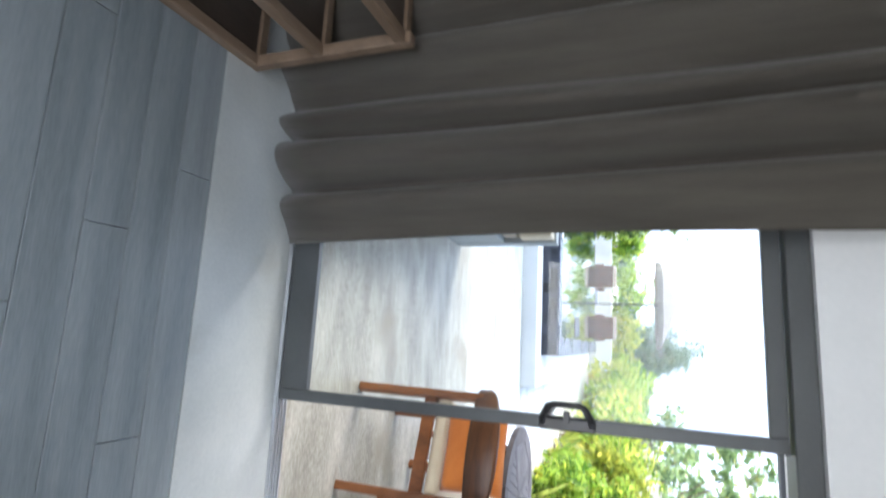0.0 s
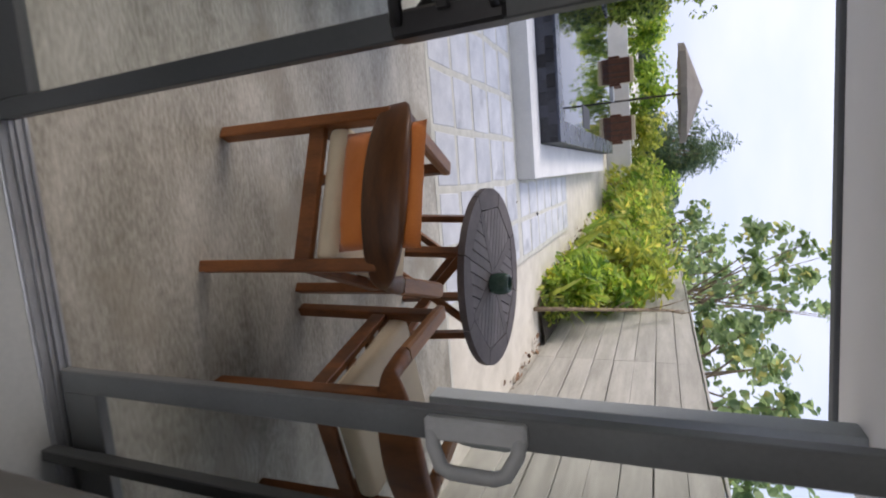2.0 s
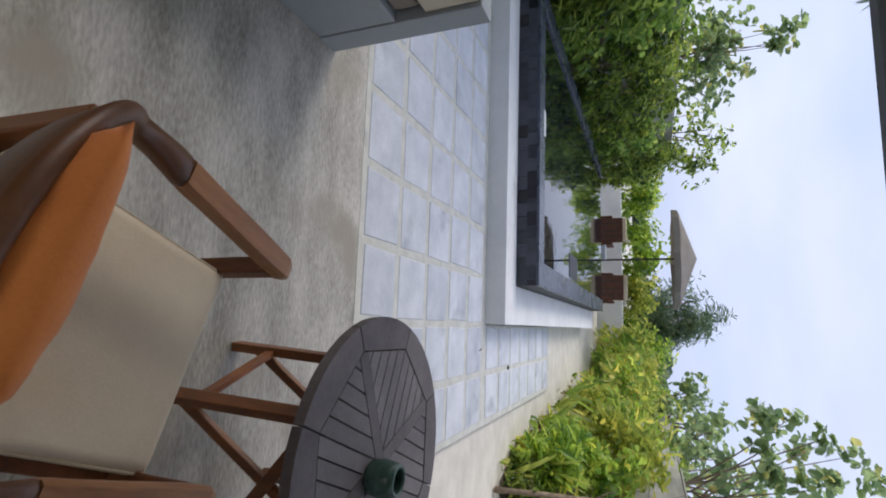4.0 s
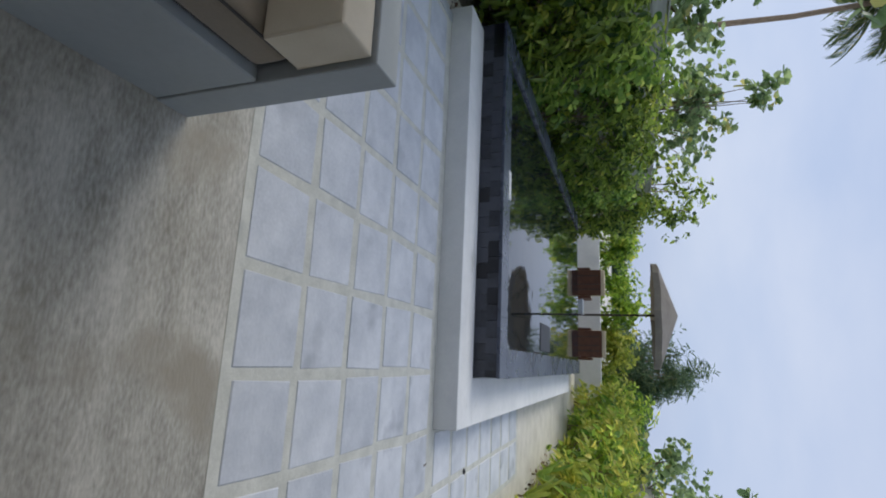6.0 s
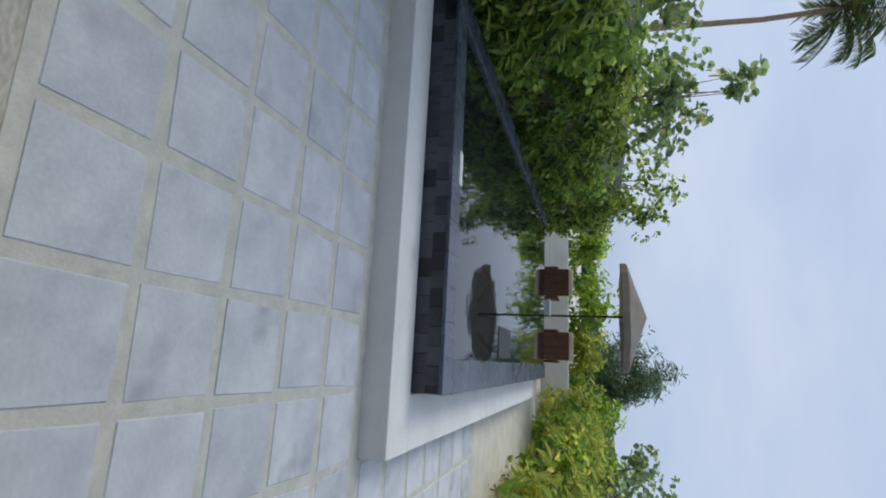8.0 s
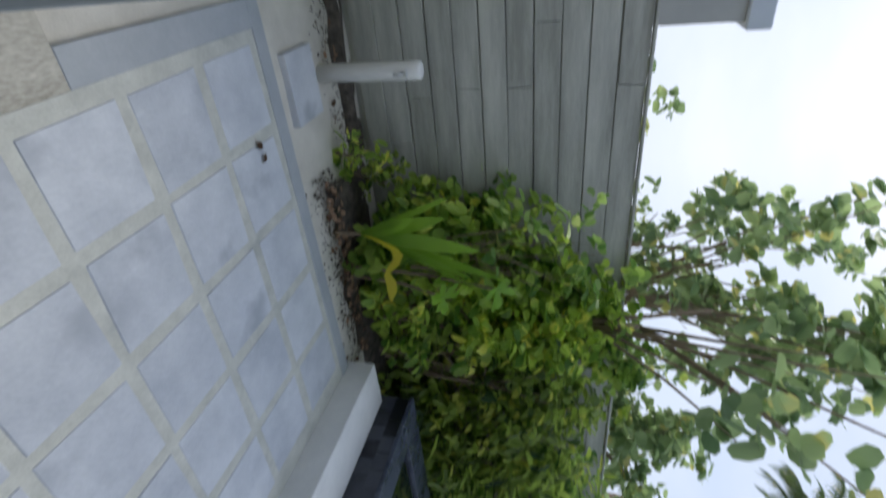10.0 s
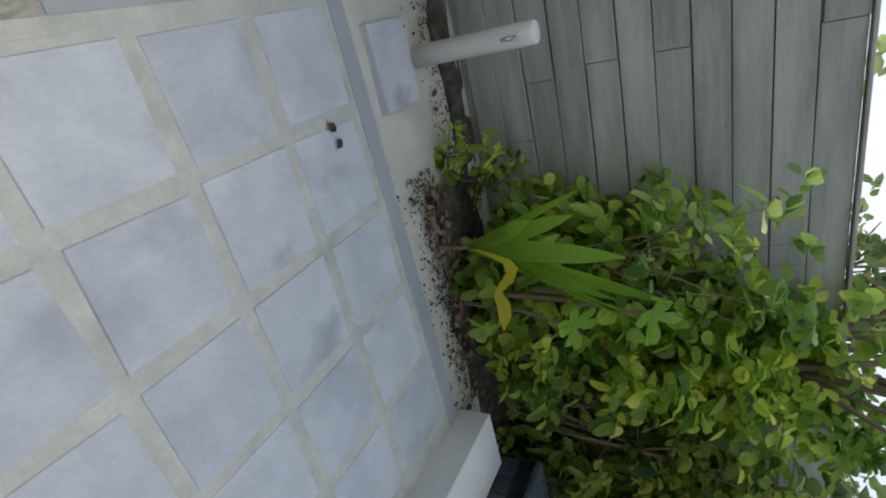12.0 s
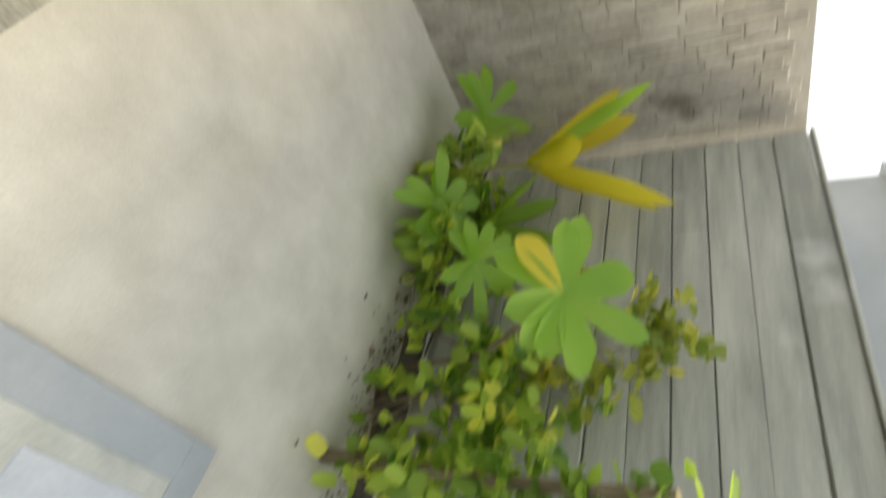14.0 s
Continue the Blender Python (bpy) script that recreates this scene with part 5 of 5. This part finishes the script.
shrub("tree", "round-leaved tree hanging over the bleached fence", "tree", 4.6, 10.4, 2.6, 3.2, 3.9, -0.05, 1000, (0.16, 0.14), L_ROUND, 75, 30, 1.4, G3, 5, 1.0, 0.15, 0.05)
shrub("tree", "round-leaved tree behind the sunlit hedge", "tree", 4.0, 14.2, 2.6, 2.8, 3.7, -0.05, 1100, (0.17, 0.14), L_ROUND, 76, 28, 1.2, G3, 5, 1.0, 0.15, 0.05)
shrub("tree", "thin young tree with leaf tufts against the sky", "tree", -4.1, 8.4, 1.4, 1.8, 4.5, -0.05, 420, (0.15, 0.14), L_ROUND, 77, 11, 2.7, G3, 3, 1.0, 0.10, 0.03)
shrub("tree", "thin young tree with leaf tufts against the sky", "tree", -4.3, 3.0, 2.0, 1.6, 4.9, -0.05, 330, (0.19, 0.18), L_ROUND, 78, 9, 2.6, G3, 3, 1.0, 0.11, 0.035)
shrub("tree", "grey-green feathery tree beyond the umbrella", "tree", 0.9, 19.0, 2.6, 2.4, 4.1, -0.05, 5000, (0.30, 0.045), L_GREY, 74, 30, 0.8, G3, 6, 0.0, 0.15, 0.06)
for k, (x, y, w, h, mat) in enumerate(((-3.6, 17.0, 2.6, 2.0, L_BRIGHT), (-1.5, 17.3, 2.4, 2.1, L_BRIGHT), (0.4, 17.0, 2.2, 1.9, L_YELLOW), (2.2, 17.2, 2.6, 2.3, L_BRIGHT), (4.3, 17.0, 2.8, 2.6, L_BRIGHT), (-5.6, 16.5, 2.6, 2.4, L_BRIGHT))):
    shrub("shrub", "leafy hedge shrub behind the pool", "shrub", x, y, w, 1.5, h, -0.05, 2000, (0.2, 0.11), mat, 95 + k, 30, 0.0, "far hedge", 4, 0.5, 0.15)

# distance: woods beyond the garden
rng = np.random.default_rng(77)
n = 14000
ang = rng.uniform(-1.3, 1.3, n)
rad = rng.uniform(55, 80, n)
hh = 2.0 + 1.6 * np.sin(ang * 9) + 1.0 * np.sin(ang * 23 + 1)
P = np.stack([np.sin(ang) * rad, np.cos(ang) * rad, rng.uniform(0, 1, n) * np.maximum(hh, 0.8)], 1)
far = foliage("backdrop_woods", P, rng.normal(size=(n, 3)), 1.3, 0.9, L_GREY, None, rng, round_=0.7)
tagged(far, "far low coastal woods", "woods", kind="stuff")

# fallen leaves and crumbs on sand and paving
rng = np.random.default_rng(8)
n = 2200
edge = np.where(rng.uniform(size=n) < 0.5, rng.uniform(-3.0, 1.2, n), rng.uniform(1.0, 2.7, n))
P = np.stack([np.where(edge > 1.0, -2.92, -3.46) + np.abs(rng.normal(size=n)) * 0.13 - 0.22 * rng.uniform(size=n), edge, np.full(n, -0.008)], 1)
P[:, 0] = np.minimum(P[:, 0], -2.66)
D = np.stack([rng.normal(size=n), rng.normal(size=n), np.full(n, 0.12)], 1)
tagged(foliage("leaf_litter", P, D, 0.024, 0.015, CRUMB, None, rng, droop=0.0, round_=0.7), "dark crumbs and dry leaves on the sand", "litter", kind="stuff")
n = 240
yy = np.where(rng.uniform(size=n) < 0.3, rng.uniform(-2.8, 1.0, n), rng.uniform(1.1, 2.75, n))
P = np.stack([np.where(yy > 1.0, -2.99, -3.42) + rng.normal(size=n) * 0.09, yy, np.where(yy > 1.0, 0.012, 0.0)], 1)
P[:, 0] = np.minimum(P[:, 0], -2.7)
D = np.stack([rng.normal(size=n), rng.normal(size=n), np.full(n, 0.1)], 1)
m_ = 260
yy = rng.uniform(1.2, 9.5, m_)
side = np.stack([np.where(yy < 3.4, 4.0, 3.32 - 0.07 * (yy - 2.6)) + rng.normal(size=m_) * 0.12, yy, np.full(m_, -0.035)], 1)
way = np.stack([rng.normal(size=m_), rng.normal(size=m_), np.full(m_, 0.25)], 1)
tagged(foliage("hedge_litter", side, way, 0.09, 0.05, DRYLEAF, None, rng, droop=0.0, round_=0.6), "brown fallen leaves along the hedge foot", "litter", kind="stuff")
tagged(foliage("fallen_leaves", P, D, 0.055, 0.035, DRYLEAF, None, rng, droop=0.0, round_=0.8), "brown fallen leaves at the fence foot", "litter", kind="stuff")
for x, y, ln, a in ((-2.27, 0.51, 0.05, 20), (-2.28, 0.63, 0.05, 130), (-2.62, 2.5, 0.045, 60), (1.75, 2.4, 0.03, 0)):
    lf = thing("dry_leaf", "curled dry brown leaf on the paving", "leaf", "dry leaves", pose(x, y, 0.006, 0, 0, a))
    bm = bmesh.new()
    rows = []
    for i in range(5):
        s = i / 4
        wd = ln * 0.45 * math.sin(math.pi * (0.08 + 0.86 * s))
        rows.append([bm.verts.new((-wd, s * ln, 0.012 + 0.004 * s)), bm.verts.new((0, s * ln, 0.0)), bm.verts.new((wd, s * ln, 0.010 - 0.004 * s))])
    for r, q in zip(rows, rows[1:]):
        bm.faces.new((r[0], r[1], q[1], q[0]))
        bm.faces.new((r[1], r[2], q[2], q[1]))
    bmesh.ops.solidify(bm, geom=bm.faces[:], thickness=0.001)
    part("blade", bm, DRYLEAF, lf)
    part("stalk", beam((0, -ln * 0.35, 0.002), (0, 0.002, 0.001), 0.002, 0.002), DRYLEAF, lf)

# ---- pieces of the paving, the pool, the floor and the stone wall ----
rnd = random.Random(9)


def slab_mesh(w, d, h, seed):
    r = random.Random(seed)
    bm = box(0, w, 0, d, 0, h)
    for v in bm.verts:
        v.co.x += r.uniform(-0.011, 0.011)
        v.co.y += r.uniform(-0.011, 0.011)
    bmesh.ops.bevel(bm, geom=bm.edges[:], offset=0.005, segments=1, affect="EDGES")
    return mesh_of("tile", bm, TILE)


tiles = [slab_mesh(0.437, 0.437, 0.03, k) for k in range(10)]
for i in range(-5, 5):
    for j in range(5):
        ob = new("tile", tiles[rnd.randrange(10)])
        ob.parent = patio
        ob.matrix_world = pose(i * 0.5 + 0.0315, j * 0.5 + 0.0315, -0.0305 + rnd.uniform(-0.001, 0.002), rnd.uniform(-0.15, 0.15), rnd.uniform(-0.15, 0.15), rnd.uniform(-0.9, 0.9))
for i in range(2):
    for j in range(7):
        ob = new("tile", tiles[rnd.randrange(10)])
        ob.parent = path_bed
        ob.matrix_world = pose(1.53 + i * 0.5, 2.66 + j * 0.515, -0.029 + rnd.uniform(-0.002, 0.002), 0, 0, rnd.uniform(-0.5, 0.5))

pt = mesh_of("stone_tile", box(0.002, 0.156, -0.006, 0.006, 0.002, 0.126, 0.002), POOLTILE)
for i in range(24):
    for j in range(4):
        ob = new("stone_tile", pt)
        ob.parent = pool
        ob.matrix_world = pose(PX0 + 0.006 + i * 0.1586 - (0.06 if j % 2 else 0), PY0 - 0.002, -0.03 + j * 0.1175) if not (i == 0 and j % 2) else pose(PX0 + 0.006, PY0 - 0.002, -0.03 + j * 0.1175)
ct = mesh_of("coping_slab", box(0.002, 0.296, 0, 0.30, 0, 0.034, 0.004), COPING)
for i in range(13):
    x = PX0 - 0.01 + i * 0.2945
    ob = new("coping_slab", ct)
    ob.parent = pool
    ob.matrix_world = pose(x, PY0 - 0.012, PZ - 0.029)
for i in range(26):
    for x in (PX0 - 0.01, PX1 - 0.29):
        ob = new("coping_slab", ct)
        ob.parent = pool
        ob.matrix_world = pose(x, PY0 + 0.292 + i * 0.304, PZ - 0.029)

# bedroom floor planks
planks = {}
for r_ in range(14):
    y1 = -3.532 - r_ * 0.155
    x = -1.3 - (r_ * 0.67) % 1.6
    while x < 4.2:
        a, b = max(x, -1.3), min(x + 1.6, 4.28)
        key = round(b - a, 2)
        if b - a > 0.1:
            if key not in planks:
                planks[key] = mesh_of("plank", box(0.0015, key - 0.0015, -0.1535, -0.0015, 0, 0.012, 0.0015), FLOORWOOD)
            ob = new("plank", planks[key])
            ob.parent = room_floor
            ob.matrix_world = pose(a, y1, -0.0125)
        x += 1.6

# stone wall closing the strip beside the villa
sw = tagged(part("wall_stone", box(-3.9, -1.45, -3.32, -3.10, -0.2, 2.23), STONE), "weathered coursed stone wall between villa and fence", "wall", kind="structure")
sm = [mesh_of("stone", box(0.003, 0.082, 0, 0.05, 0.003, h - 0.004, 0.005), STONE) for h in (0.16, 0.24, 0.32)]
for r_ in range(24):
    z = -0.12 + (r_ % 4) * 0.05
    while z < 2.07:
        k = rnd.randrange(3) if z < 1.8 else 0
        ob = new("stone", sm[k])
        ob.parent = sw
        ob.matrix_world = pose(-3.79 + r_ * 0.085, -3.142 + rnd.uniform(-0.004, 0.004), z, 0, rnd.uniform(-0.6, 0.6), rnd.uniform(-0.5, 0.5))
        z += (0.16, 0.24, 0.32)[k]
